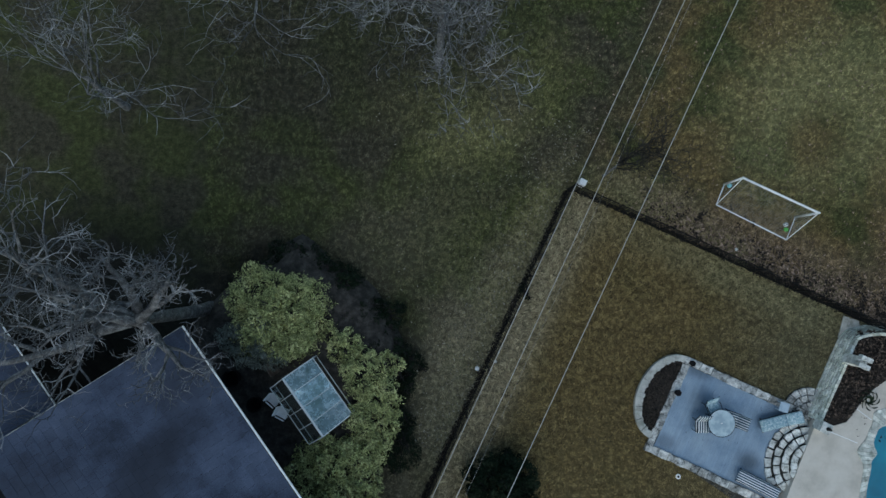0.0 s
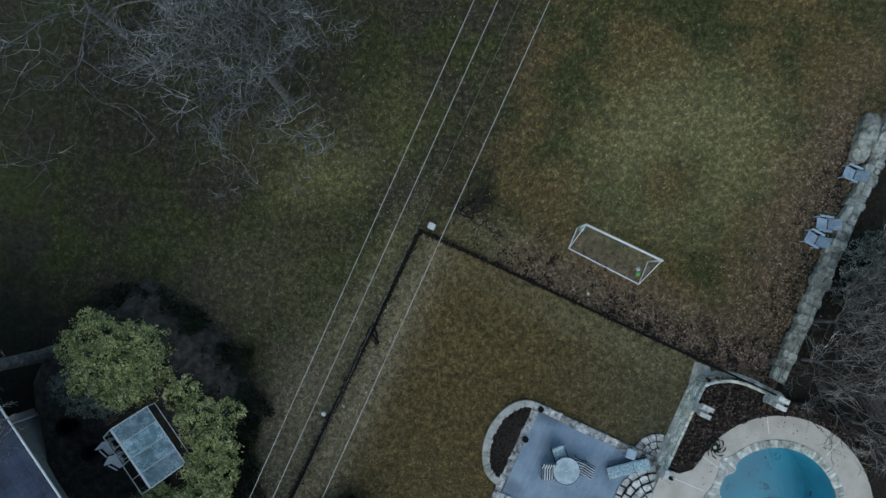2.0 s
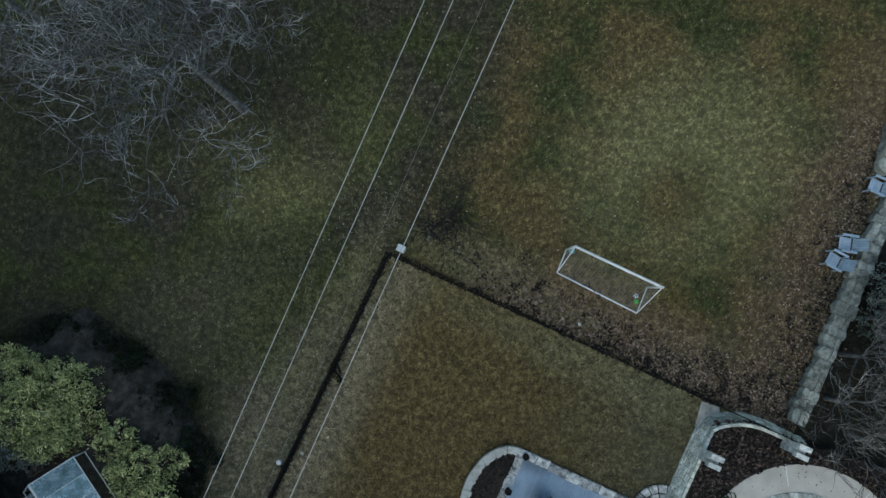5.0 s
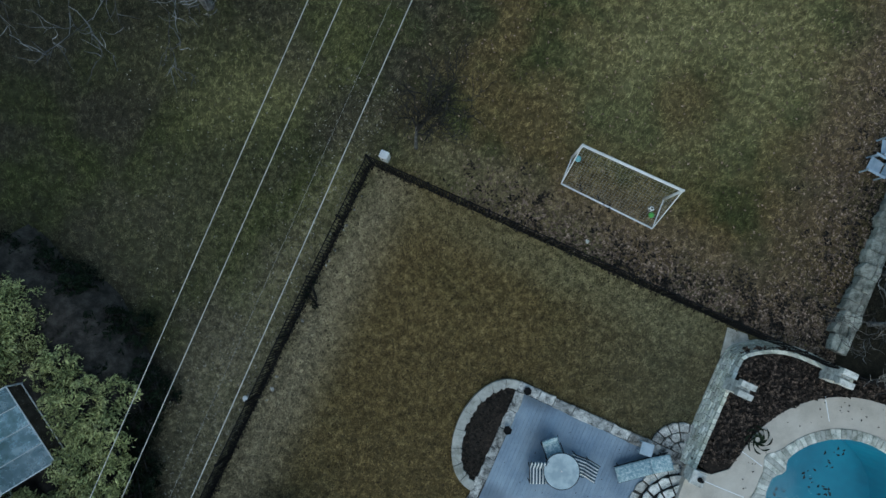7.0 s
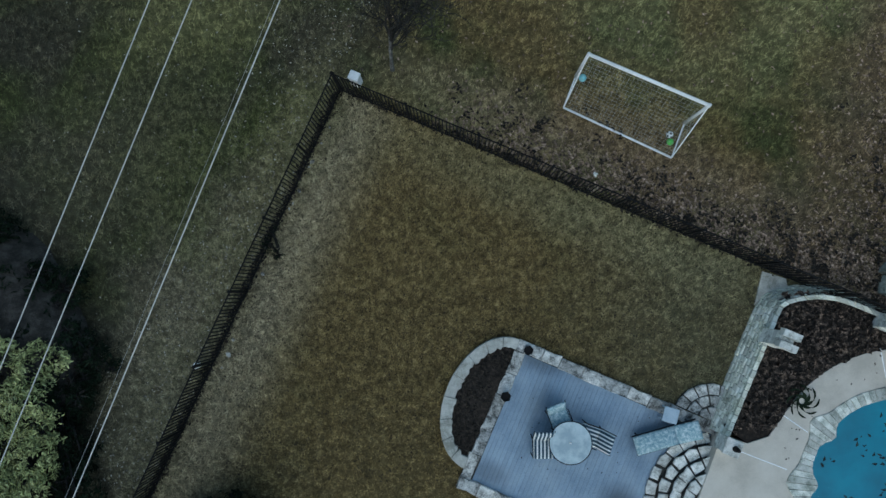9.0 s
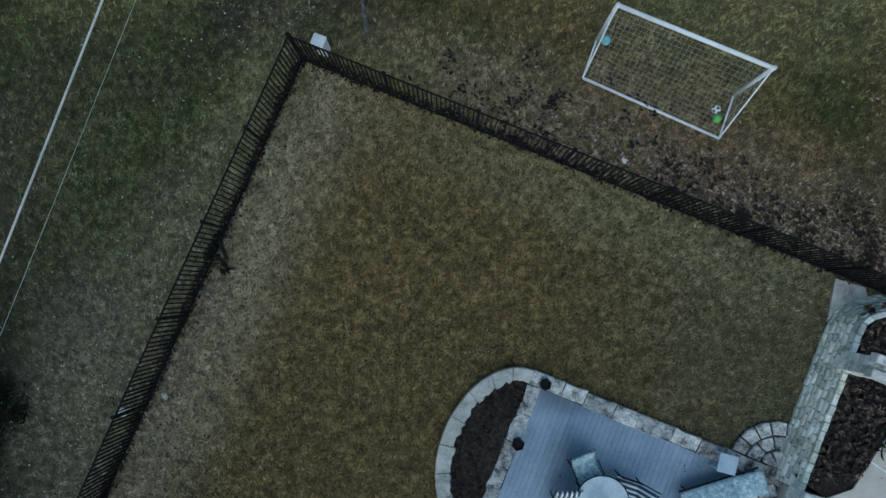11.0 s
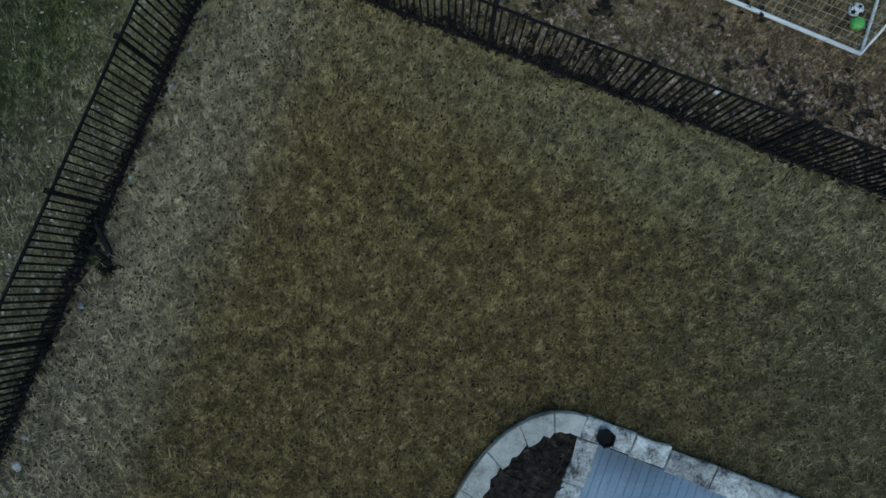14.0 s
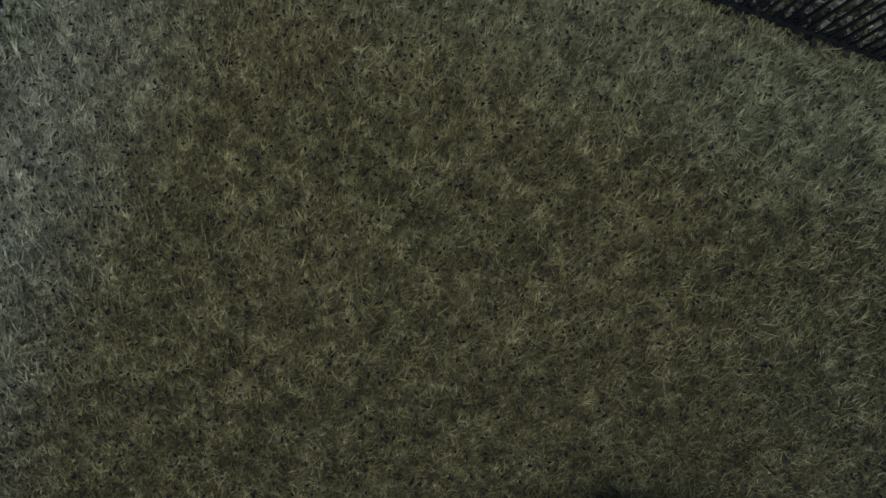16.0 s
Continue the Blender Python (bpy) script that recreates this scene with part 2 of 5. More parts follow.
LEAF = surface("yellow_green_leaves", (0.16, 0.18, 0.075), (0.37, 0.39, 0.165), (0.58, 0.57, 0.28), 1.6, 15, 0.8, 0, 0.5, 0, True, gloss=0.15)
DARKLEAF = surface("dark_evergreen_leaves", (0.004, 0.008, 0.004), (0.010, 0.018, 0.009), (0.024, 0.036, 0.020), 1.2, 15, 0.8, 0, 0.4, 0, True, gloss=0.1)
GREYLEAF = surface("grey_green_shrub_leaves", (0.07, 0.085, 0.07), (0.16, 0.18, 0.15), (0.28, 0.30, 0.26), 1.2, 15, 0.7, 0, 0.45, 0, True)
WIRE = surface("weathered_cable", (0.42, 0.41, 0.39), (0.52, 0.51, 0.48), (0.6, 0.58, 0.55), 3, 30, 0.6, 0, 0.05)
# blue-white mottling paints the sky's reflection on the east roof panes
PANE = surface("sky_sheen_greenhouse_glass", (0.20, 0.30, 0.30), (0.42, 0.56, 0.62), (0.70, 0.82, 0.88), 0.7, 4, 0.25, 0, 0.25)
PANE.node_tree.nodes["Principled BSDF"].inputs["Transmission Weight"].default_value = 0.55
CLEAR = glass("clear_glass", (0.80, 0.88, 0.90), 0.03)
PLANTERSOIL = surface("brown_planter_mulch", (0.012, 0.009, 0.007), (0.034, 0.026, 0.020), (0.075, 0.058, 0.045), 9, 45, 0.95, 0.03, 0.3)
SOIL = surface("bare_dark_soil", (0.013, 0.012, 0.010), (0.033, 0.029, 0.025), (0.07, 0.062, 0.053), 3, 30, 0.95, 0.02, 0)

# ---------------- building tools ----------------


def thing(name, label, category, x=0.0, y=0.0, z=0.0, turn=0.0, group="", kind=""):
    ob = new(name)
    ob.empty_display_size = 0.1
    ob.matrix_basis = pose(x, y, z, 0, 0, turn)
    return tagged(ob, label, category, group, kind)


def mesh_of(bm, material, smooth=False):
    bmesh.ops.recalc_face_normals(bm, faces=bm.faces)
    me = bpy.data.meshes.new("mesh")
    bm.to_mesh(me)
    bm.free()
    for m in material if isinstance(material, (list, tuple)) else (material,):
        me.materials.append(m)
    if smooth:
        me.polygons.foreach_set("use_smooth", [True] * len(me.polygons))
    return me


def part(name, bm, material, parent, label="", smooth=False, at=None):
    me = bm if isinstance(bm, bpy.types.Mesh) else mesh_of(bm, material, smooth)
    ob = new(name, me)
    ob.parent = parent
    if at is not None:
        ob.matrix_basis = at
    return tagged(ob, label) if label else ob


def lone(name, bm, material, label, category, kind="", smooth=False, at=None, group=""):
    ob = new(name, bm if isinstance(bm, bpy.types.Mesh) else mesh_of(bm, material, smooth))
    if at is not None:
        ob.matrix_basis = at
    return tagged(ob, label, category, group, kind)


def box(bm, sx, sy, sz, m=None, bevel=0.0):
    m = m or Matrix()
    r = bmesh.ops.create_cube(bm, size=1, matrix=m @ Matrix.Diagonal((sx, sy, sz, 1)))
    if bevel:
        es = {e for v in r["verts"] for e in v.link_edges}
        bmesh.ops.bevel(bm, geom=list(es), offset=bevel, segments=1, affect="EDGES")
    return bm


def boxed(sx, sy, sz, bevel=0.0, m=None):
    return box(bmesh.new(), sx, sy, sz, m, bevel)


def rod(bm, a, b, r0, r1=None, sides=8, caps=True):
    a, b = Vector(a), Vector(b)
    d = b - a
    m = Matrix.Translation((a + b) / 2) @ d.to_track_quat("Z", "Y").to_matrix().to_4x4()
    bmesh.ops.create_cone(bm, cap_ends=caps, segments=sides, radius1=r0, radius2=r0 if r1 is None else r1, depth=d.length, matrix=m)
    return bm


def rodded(a, b, r0, r1=None, sides=8):
    return rod(bmesh.new(), a, b, r0, r1, sides)


def prism(loop, z0, z1, bm=None):
    """A block with the plan outline given, between two heights."""
    bm = bm or bmesh.new()
    lo = [bm.verts.new((x, y, z0)) for x, y in loop]
    hi = [bm.verts.new((x, y, z1)) for x, y in loop]
    n = len(loop)
    bm.faces.new(hi)
    bm.faces.new(lo[::-1])
    for i in range(n):
        bm.faces.new((lo[i], lo[(i + 1) % n], hi[(i + 1) % n], hi[i]))
    return bm


def stone(loop, z0, z1, edge=0.02, jitter=0.012):
    """A rough-hewn piece: chamfered, each corner a little off."""
    cx, cy = sum(p[0] for p in loop) / len(loop), sum(p[1] for p in loop) / len(loop)
    bm = bmesh.new()
    rows = []
    lean = [random.uniform(-jitter, jitter) for _ in range(2)]
    for z, inset in ((z0, 0.0), (z1 - edge, 0.0), (z1, edge)):
        row = []
        for x, y in loop:
            d = math.hypot(x - cx, y - cy) or 1
            k = 1 - inset / d
            row.append(bm.verts.new((cx + (x - cx) * k + random.uniform(-jitter, jitter) * 0.5, cy + (y - cy) * k + random.uniform(-jitter, jitter) * 0.5,
                                     z + (lean[0] * (x - cx) / d + lean[1] * (y - cy) / d if z > z0 else 0))))
        rows.append(row)
    n = len(loop)
    for a, b in zip(rows, rows[1:]):
        for i in range(n):
            bm.faces.new((a[i], a[(i + 1) % n], b[(i + 1) % n], b[i]))
    bm.faces.new(rows[-1])
    bm.faces.new(rows[0][::-1])
    return bm


def sheet(outer, holes, z, material, name, label, category, thick=0.0):
    """A level surface with holes, by filling between outlines."""
    bm = bmesh.new()
    edges = []
    for loop in (outer, *holes):
        vs = [bm.verts.new((x, y, z)) for x, y in loop]
        edges += [bm.edges.new((vs[i], vs[(i + 1) % len(vs)])) for i in range(len(vs))]
    bmesh.ops.triangle_fill(bm, use_beauty=True, use_dissolve=False, edges=edges)
    if thick:
        r = bmesh.ops.extrude_face_region(bm, geom=list(bm.faces))
        for v in r["geom"]:
            if isinstance(v, bmesh.types.BMVert):
                v.co.z -= thick
    ob = lone(name, bm, material, label, category, "structure")
    return ob


def circle(cx, cy, r, a0=0, a1=360, n=48, ry=None):
    full = abs(a1 - a0) >= 360
    k = n if full else n - 1
    return [(cx + r * math.cos(radians(a0 + (a1 - a0) * i / k)), cy + (ry or r) * math.sin(radians(a0 + (a1 - a0) * i / k))) for i in range(n)]


def curve_through(pts, per=6):
    out = []
    for i in range(len(pts) - 1):
        p0, p1, p2, p3 = pts[max(i - 1, 0)], pts[i], pts[i + 1], pts[min(i + 2, len(pts) - 1)]
        for k in range(per):
            t = k / per
            out.append(tuple(0.5 * (2 * b + (c - a) * t + (2 * a - 5 * b + 4 * c - d) * t * t + (3 * b - a - 3 * c + d) * t ** 3) for a, b, c, d in zip(p0, p1, p2, p3)))
    return out + [tuple(pts[-1])]


def offset(line, d):
    """The line shifted to its left."""
    out = []
    for i, p in enumerate(line):
        a, b = line[max(i - 1, 0)], line[min(i + 1, len(line) - 1)]
        dx, dy = b[0] - a[0], b[1] - a[1]
        n = math.hypot(dx, dy) or 1
        out.append((p[0] - dy / n * d, p[1] + dx / n * d))
    return out


def at_length(line, s):
    for a, b in zip(line, line[1:]):
        d = math.hypot(b[0] - a[0], b[1] - a[1])
        if s <= d:
            return a[0] + (b[0] - a[0]) * s / d, a[1] + (b[1] - a[1]) * s / d
        s -= d
    return line[-1]


def length(line):
    return sum(math.hypot(b[0] - a[0], b[1] - a[1]) for a, b in zip(line, line[1:]))


# directions of the yard: U runs along the far fence, V along the side fence
U, V = Vector((0.918, -0.397, 0)), Vector((-0.409, -0.912, 0))
TURN = math.degrees(math.atan2(U.y, U.x))
CORNER = Vector((-2.66, 2.98, 0))
POOL, POOL_R = (13.80, -9.20), 2.80
DECK_Z, LAWN = 0.6, 0.0


# ---------------- ground ----------------
def pool_line(r, n=64, cusp=-1.0):
    """Outline of the pool at an offset: a round bowl with a longer lobe to the south and two pointed shoulders to the west.
    cusp: how far the shoulders step in (below 0, the water) or out (above 0, the coping)."""
    pts = []
    for i in range(n):
        a = 2 * math.pi * i / n
        dx, dy = math.cos(a), math.sin(a)
        reach = POOL_R + r
        if dy < -0.1:
            reach += 2.4 * min(1.0, (-dy - 0.1) / 0.9) ** 1.5
        d = math.degrees(a)
        reach += cusp * (0.24 * math.exp(-((d - 140) / 5.5) ** 2) + 0.26 * math.exp(-((d - 173) / 6.5) ** 2))
        pts.append((POOL[0] + dx * reach, POOL[1] + dy * reach))
    return pts


BIG = 1500.0
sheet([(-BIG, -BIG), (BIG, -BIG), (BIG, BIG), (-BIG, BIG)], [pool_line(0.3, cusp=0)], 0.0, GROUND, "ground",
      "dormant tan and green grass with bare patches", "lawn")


# ---------------- fence ----------------
def fence(name, start, way, long, label):
    f = thing(name, label, "fence", start.x, start.y, 0, math.degrees(math.atan2(way.y, way.x)))
    bay, high = 2.3, 1.5
    n = int(round(long / bay))
    post = mesh_of(boxed(0.065, 0.065, high + 0.05, 0.006, pose(0, 0, (high + 0.05) / 2)), BLACK)
    cap = mesh_of(boxed(0.085, 0.085, 0.025, 0.008, pose(0, 0, high + 0.06)), BLACK)
    picket = mesh_of(boxed(0.026, 0.026, high - 0.09, 0, pose(0, 0, (high - 0.09) / 2 + 0.07)), BLACK)
    rail = mesh_of(boxed(bay - 0.06, 0.034, 0.038, 0.004), BLACK)
    for i in range(n + 1):
        p = part("post", post, None, f, at=pose(i * bay, 0, 0))
        part("cap", cap, None, p)
        if i == n:
            break
        for z in (0.12, high - 0.02):
            part("rail", rail, None, f, at=pose((i + 0.5) * bay, 0, z))
        for k in range(1, 20):
            part("picket", picket, None, f, at=pose(i * bay + k * bay / 20, 0, 0, random.uniform(-0.4, 0.4), random.uniform(-0.4, 0.4), 0))
    return f


fence("fence", CORNER, V, 16.1, "black metal picket fence along the side yard")
fence("fence", CORNER + U * 0.04, U, 18.4, "black metal picket fence between the two lawns")

# ---------------- overhead cables ----------------
for a, slope, low, climb, thick in ((-4.956, 0.428, 8.493, 0.090, 0.011), (-4.19, 0.427, 8.58, 0.080, 0.011), (-3.624, 0.426, 6.952, 0.065, 0.0027), (-2.567, 0.428, 8.865, 0.082, 0.012)):
    bm = bmesh.new()
    pts = [Vector((a + slope * s, s, low + climb * s + 0.0003 * s * s)) for s in range(-60, 61, 4)]
    rings = []
    for p in pts:
        rings.append([bm.verts.new(p + Vector((math.cos(k * math.pi / 3) * thick, 0, math.sin(k * math.pi / 3) * thick))) for k in range(6)])
    for r0, r1 in zip(rings, rings[1:]):
        for k in range(6):
            bm.faces.new((r0[k], r0[(k + 1) % 6], r1[(k + 1) % 6], r1[k]))
    lone("power_line", bm, WIRE, "pale overhead power cable strung above the yard", "power line", group="overhead cables")

# ---------------- patio ----------------
NW = Vector((2.87, -4.76, 0))
WIDE, DEEP = 6.45, 4.45
WALL_TOP = 0.16


def patio_point(u, v):
    p = NW + U * u + V * v
    return p.x, p.y


patio = thing("patio", "grey-blue board patio edged with pale stone", "patio", kind="structure")
part("bed", prism([patio_point(0.05, 0.05), patio_point(WIDE + 0.2, 0.05), patio_point(WIDE + 0.2, DEEP + 1.0), patio_point(0.05, DEEP - 0.05)], 0.004, 0.03), MORTAR, patio)


def row_of_stones(parent, u0, v0, u1, v1, wide, z0, z1, mean, material, name="capstone"):
    """Irregular coping stones laid end to end along a line of the patio."""
    long = math.hypot(u1 - u0, v1 - v0)
    du, dv = (u1 - u0) / long, (v1 - v0) / long
    s = 0.0
    while s < long - 0.02:
        e = min(long, s + mean * random.uniform(0.6, 1.5))
        if long - e < mean * 0.4:
            e = long
        loop = []
        mid = [random.uniform(-0.02, 0.03) for _ in range(6)]
        for k, (a, w) in enumerate(((s + 0.003, 0), ((s + e) / 2, 0), (e - 0.003, 0), (e - 0.003, wide), ((s + e) / 2, wide), (s + 0.003, wide))):
            w = w + (mid[k] if w else -mid[k])
            loop.append(patio_point(u0 + du * a - dv * w, v0 + dv * a + du * w))
        part(name, stone(loop, z0, z1 + random.uniform(-0.02, 0.02), 0.02, 0.03), material, parent)
        s = e


patio_wall = thing("patio_wall", "low pale limestone wall round the patio", "wall", kind="structure")
row_of_stones(patio_wall, 0, 0, WIDE, 0, 0.34, 0, WALL_TOP, 0.62, CAPSTONE)
row_of_stones(patio_wall, 0.32, 0.36, 0.32, DEEP, 0.32, 0, WALL_TOP, 0.55, CAPSTONE)
row_of_stones(patio_wall, 0.0, DEEP - 0.02, WIDE - 0.6, DEEP - 0.02, 0.34, 0, WALL_TOP, 0.5, CAPSTONE)

# boards run along V
wide = 0.128
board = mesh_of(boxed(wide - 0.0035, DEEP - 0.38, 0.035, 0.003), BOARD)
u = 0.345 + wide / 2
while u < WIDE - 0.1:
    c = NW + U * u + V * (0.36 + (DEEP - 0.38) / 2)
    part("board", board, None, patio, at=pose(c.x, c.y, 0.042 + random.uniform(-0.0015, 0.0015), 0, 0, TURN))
    u += wide

# half-round planter at the end of the patio
planter = thing("planter", "half-round planter with a pale concrete rim and dark soil", "planter")
ARC, BULGE = 2.08, 1.43
pc = NW + V * 2.10


def planter_point(k, r):
    a = math.pi * k
    p = pc - V * (math.cos(a) * ARC * (1 - (1 - r) * 0.62)) - U * (math.sin(a) * BULGE * r)
    return p.x, p.y


inner = 0.75
for i in range(9):
    a, b = i / 9 + 0.0006, (i + 1) / 9 - 0.0006
    ks = [a + (b - a) * j / 5 for j in range(6)]
    ins = [inner + random.uniform(-0.035, 0.035) for _ in range(6)]
    part("kerbstone", stone([planter_point(k, 1) for k in ks] + [planter_point(k, r) for k, r in zip(ks[::-1], ins[::-1])], 0, 0.20 + random.uniform(-0.01, 0.01), 0.015, 0.01), CONCRETE, planter)
part("soil", prism([planter_point(i / 24, inner + 0.06) for i in range(25)], 0.0, 0.10), PLANTERSOIL, planter, "dark bark mulch")

# ---------------- raised terrace ----------------
WALL_A = Vector((10.40, -2.90, 0))
wall_line = [tuple((WALL_A + V * s)[:2]) for s in (0.9, 2.0, 3.0, 4.0, 4.9)][::-1]
bend = curve_through([wall_line[-1], (10.28, -3.42), (10.8, -3.22), (11.7, -3.14), (12.7, -3.38), (14.35, -4.12)], 5)
wall_run = wall_line[:-1] + bend
TOP = 0.76

bed_line = [(8.75, -7.40), (9.36, -7.72), (9.98, -7.52)] + circle(13.95, -9.2, 4.2, 140, -60, 30)
terrace = sheet([(8.62, -7.5)] + bed_line[1:] + [(16.5, -16.5), (5.0, -16.5)], [pool_line(0.05, cusp=0)], DECK_Z, DECK, "pool_deck",
                "pale smooth concrete pool deck with score lines", "pool deck", 0.58)
joint = thing("deck_joint", "thin pale joints scored in the pool deck", "joint", kind="structure")
for x0, y0, x1, y1 in ((13.3, -5.0, 13.42, -5.85), (16.6, -6.05, 16.0, -6.75), (9.15, -7.95, 10.45, -8.45), (10.4, -6.9, 11.1, -7.4)):
    d = Vector((x1 - x0, y1 - y0, 0))
    part("joint_strip", boxed(d.length, 0.03, 0.008, 0.002), WHITE, joint,
         at=pose((x0 + x1) / 2, (y0 + y1) / 2, DECK_Z + 0.003, 0, 0, math.degrees(math.atan2(d.y, d.x))))

mulch_outer = offset(wall_run, -0.40) + [(15.2, -4.4), (24, -8.0), (24, -16.5), (16.6, -16.5)]
lone("mulch_bed", prism([p for p in [(8.72, -7.2)] + mulch_outer + bed_line[::-1][:-1]], 0.01, DECK_Z - 0.04), MULCH,
     "bed of dark bark mulch and fallen leaves", "mulch bed", "structure")

retaining_wall = thing("retaining_wall", "curved retaining wall of mossy stacked stone", "wall", kind="structure")
core = offset(wall_run, -0.32) + offset(wall_run, -0.40)[::-1]
part("core", prism(core, 0.0, TOP - 0.08), MORTAR, retaining_wall)
run = length(wall_run)
outer_side, inner_side = wall_run, offset(wall_run, -0.30)
courses = 6
for c in range(courses):
    z0, z1 = c * 0.107, (c + 1) * 0.107 - 0.005
    s = -random.uniform(0, 0.3)
    while s < run:
        e = s + random.uniform(0.16, 0.36)
        a, b = max(s, 0) + 0.004, min(e, run) - 0.004
        if b - a > 0.05:
            k = random.uniform(-0.012, 0.018) - 0.05 * c
            face = offset(wall_run, k)
            back = offset(wall_run, k - 0.12)
            part("stone", stone([at_length(face, a), at_length(face, b), at_length(back, b), at_length(back, a)], z0, z1, 0.04, 0.008), WALLSTONE, retaining_wall)
        s = e
s = 0.0
while s < run - 0.05:
    e = min(run, s + random.uniform(0.18, 0.34))
    for w0, w1 in ((-0.29, -0.42),):
        o_line, i_line = offset(wall_run, w0), offset(wall_run, w1)
        part("capstone", stone([at_length(o_line, s + 0.006), at_length(o_line, e - 0.006), at_length(i_line, e - 0.006), at_length(i_line, s + 0.006)], 0.640, TOP - 0.03 + random.uniform(-0.015, 0.015), 0.014, 0.012), WALLSTONE, retaining_wall)
    s = e
lone("landing_slab", prism([(10.25, -2.72), (10.95, -2.95), (11.0, -3.2), (10.2, -3.5), (9.98, -3.75)], 0.0, 0.06), CONCRETE, "pale concrete slab at the end of the wall", "slab", "structure")

WHITESTONE = surface("whitish_step_stone", (0.30, 0.30, 0.27), (0.66, 0.66, 0.62), (0.84, 0.83, 0.79), 4, 26, 0.85, 0.012, 0.2)
# curved steps from the patio up to the terrace
STEP_C = Vector((8.60, -9.62, 0))
terrace_steps = thing("terrace_steps", "half-round stone steps up to the pool deck", "steps")
for i, (r_out, r_in) in enumerate(((2.10, 1.82), (1.78, 1.50), (1.46, 1.18), (1.14, 0.86))):
    z = 0.14 * (i + 1)
    n = 10 - i
    lo_a, hi_a = radians(27), radians(158)
    base = []
    for k in range(25):
        a = lo_a + (hi_a - lo_a) * k / 24
        p = STEP_C - V * math.cos(a) * (r_out - 0.02) - U * math.sin(a) * (r_out - 0.02)
        base.append((p.x, p.y))
    part("riser", prism(base, 0.004, z - 0.045), MORTAR, terrace_steps)
    for k in range(n):
        a0, a1 = lo_a + (hi_a - lo_a) * (k + 0.06) / n, lo_a + (hi_a - lo_a) * (k + 0.94) / n
        loop = []
        for a, r in ((a0, r_out), ((a0 + a1) / 2, r_out + 0.02), (a1, r_out), (a1, r_in), (a0, r_in)):
            p = STEP_C - V * math.cos(a) * r - U * math.sin(a) * r
            loop.append((p.x + random.uniform(-0.035, 0.035), p.y + random.uniform(-0.035, 0.035)))
        if r_in > 0 or k % 2 == 0:
            part("tread_stone", stone(loop, z - 0.05, z, 0.015, 0.015), WHITESTONE, terrace_steps)
# fan of flat stones down to the lawn
FAN = NW + U * 6.25 - V * 0.02
fan_step = thing("fan_step", "fan-shaped step of grey flagstones at the lawn", "steps")
part("base", prism([tuple((FAN - U * math.cos(math.pi * k / 20) * 1.22 - V * math.sin(math.pi * k / 20) * 1.10)[:2]) for k in range(21)], 0, 0.07), MORTAR, fan_step)
for r0, r1, n in ((0.10, 0.48, 4), (0.54, 0.83, 6), (0.88, 1.20, 9)):
    for k in range(n):
        a0, a1 = math.pi * (k + 0.07) / n, math.pi * (k + 0.93) / n
        loop = [tuple((FAN - U * math.cos(a) * r - V * math.sin(a) * r * 0.92)[:2]) for a, r in ((a0, r1), ((a0 + a1) / 2, r1 + 0.02), (a1, r1), (a1, r0), (a0, r0))]
        part("flagstone", stone(loop, 0.05, 0.13 + random.uniform(-0.01, 0.01), 0.02, 0.02), CAPSTONE, fan_step)

# ---------------- pool ----------------
m, t, b = tree_of("pool_plaster")
g = t.nodes.new("ShaderNodeNewGeometry")
t.links.new(ramp(t, noise_of(t, g.outputs["Position"], 0.8, 4), [(0.3, (0.016, 0.13, 0.20)), (0.7, (0.03, 0.23, 0.32))]), b.inputs["Base Color"])
PLASTER = m
m, t, b = tree_of("pool_water")
b.inputs["Base Color"].default_value = (0.55, 0.85, 0.92, 1)
b.inputs["Transmission Weight"].default_value, b.inputs["Roughness"].default_value, b.inputs["IOR"].default_value = 1.0, 0.03, 1.33
g = t.nodes.new("ShaderNodeNewGeometry")
bump(t, b, noise_of(t, g.outputs["Position"], 3.0, 3), 0.25, 0.02)
WATER = m
pool = thing("swimming_pool", "kidney-shaped swimming pool with clear blue water and floating leaves", "pool")
bm = bmesh.new()
top = [bm.verts.new((x, y, DECK_Z - 0.06)) for x, y in pool_line(0.02)]
low = [bm.verts.new((x, y, -0.9)) for x, y in pool_line(-0.1)]
n = len(top)
for i in range(n):
    bm.faces.new((top[i], top[(i + 1) % n], low[(i + 1) % n], low[i]))
bm.faces.new(low)
part("basin", bm, PLASTER, pool, "blue plastered basin")
bm = bmesh.new()
bm.faces.new([bm.verts.new((x, y, DECK_Z - 0.12)) for x, y in pool_line(0.015)])
water = part("water", bm, WATER, pool, "clear still water")
water.visible_shadow = False
edge_in, edge_out = pool_line(-0.03, 104, -1.0), pool_line(0.32, 104, 1.1)
for i in range(104):
    j = (i + 1) % 104
    def between(p, q, f):
        return p[0] + (q[0] - p[0]) * f, p[1] + (q[1] - p[1]) * f
    loop = [between(edge_in[i], edge_in[j], 0.03), between(edge_in[i], edge_in[j], 0.97), between(edge_out[i], edge_out[j], 0.97), between(edge_out[i], edge_out[j], 0.03)]
    part("coping_stone", stone(loop, DECK_Z - 0.1, DECK_Z + 0.035 + random.uniform(-0.006, 0.006), 0.015, 0.012), COPING, pool)

# ---------------- house ----------------
HN = Vector((-18.15, -3.42, 0))
HE, HW = Vector((0.60, -0.80, 0)), Vector((-0.80, -0.60, 0))
EAVE, PITCH = 6.2, 0.36


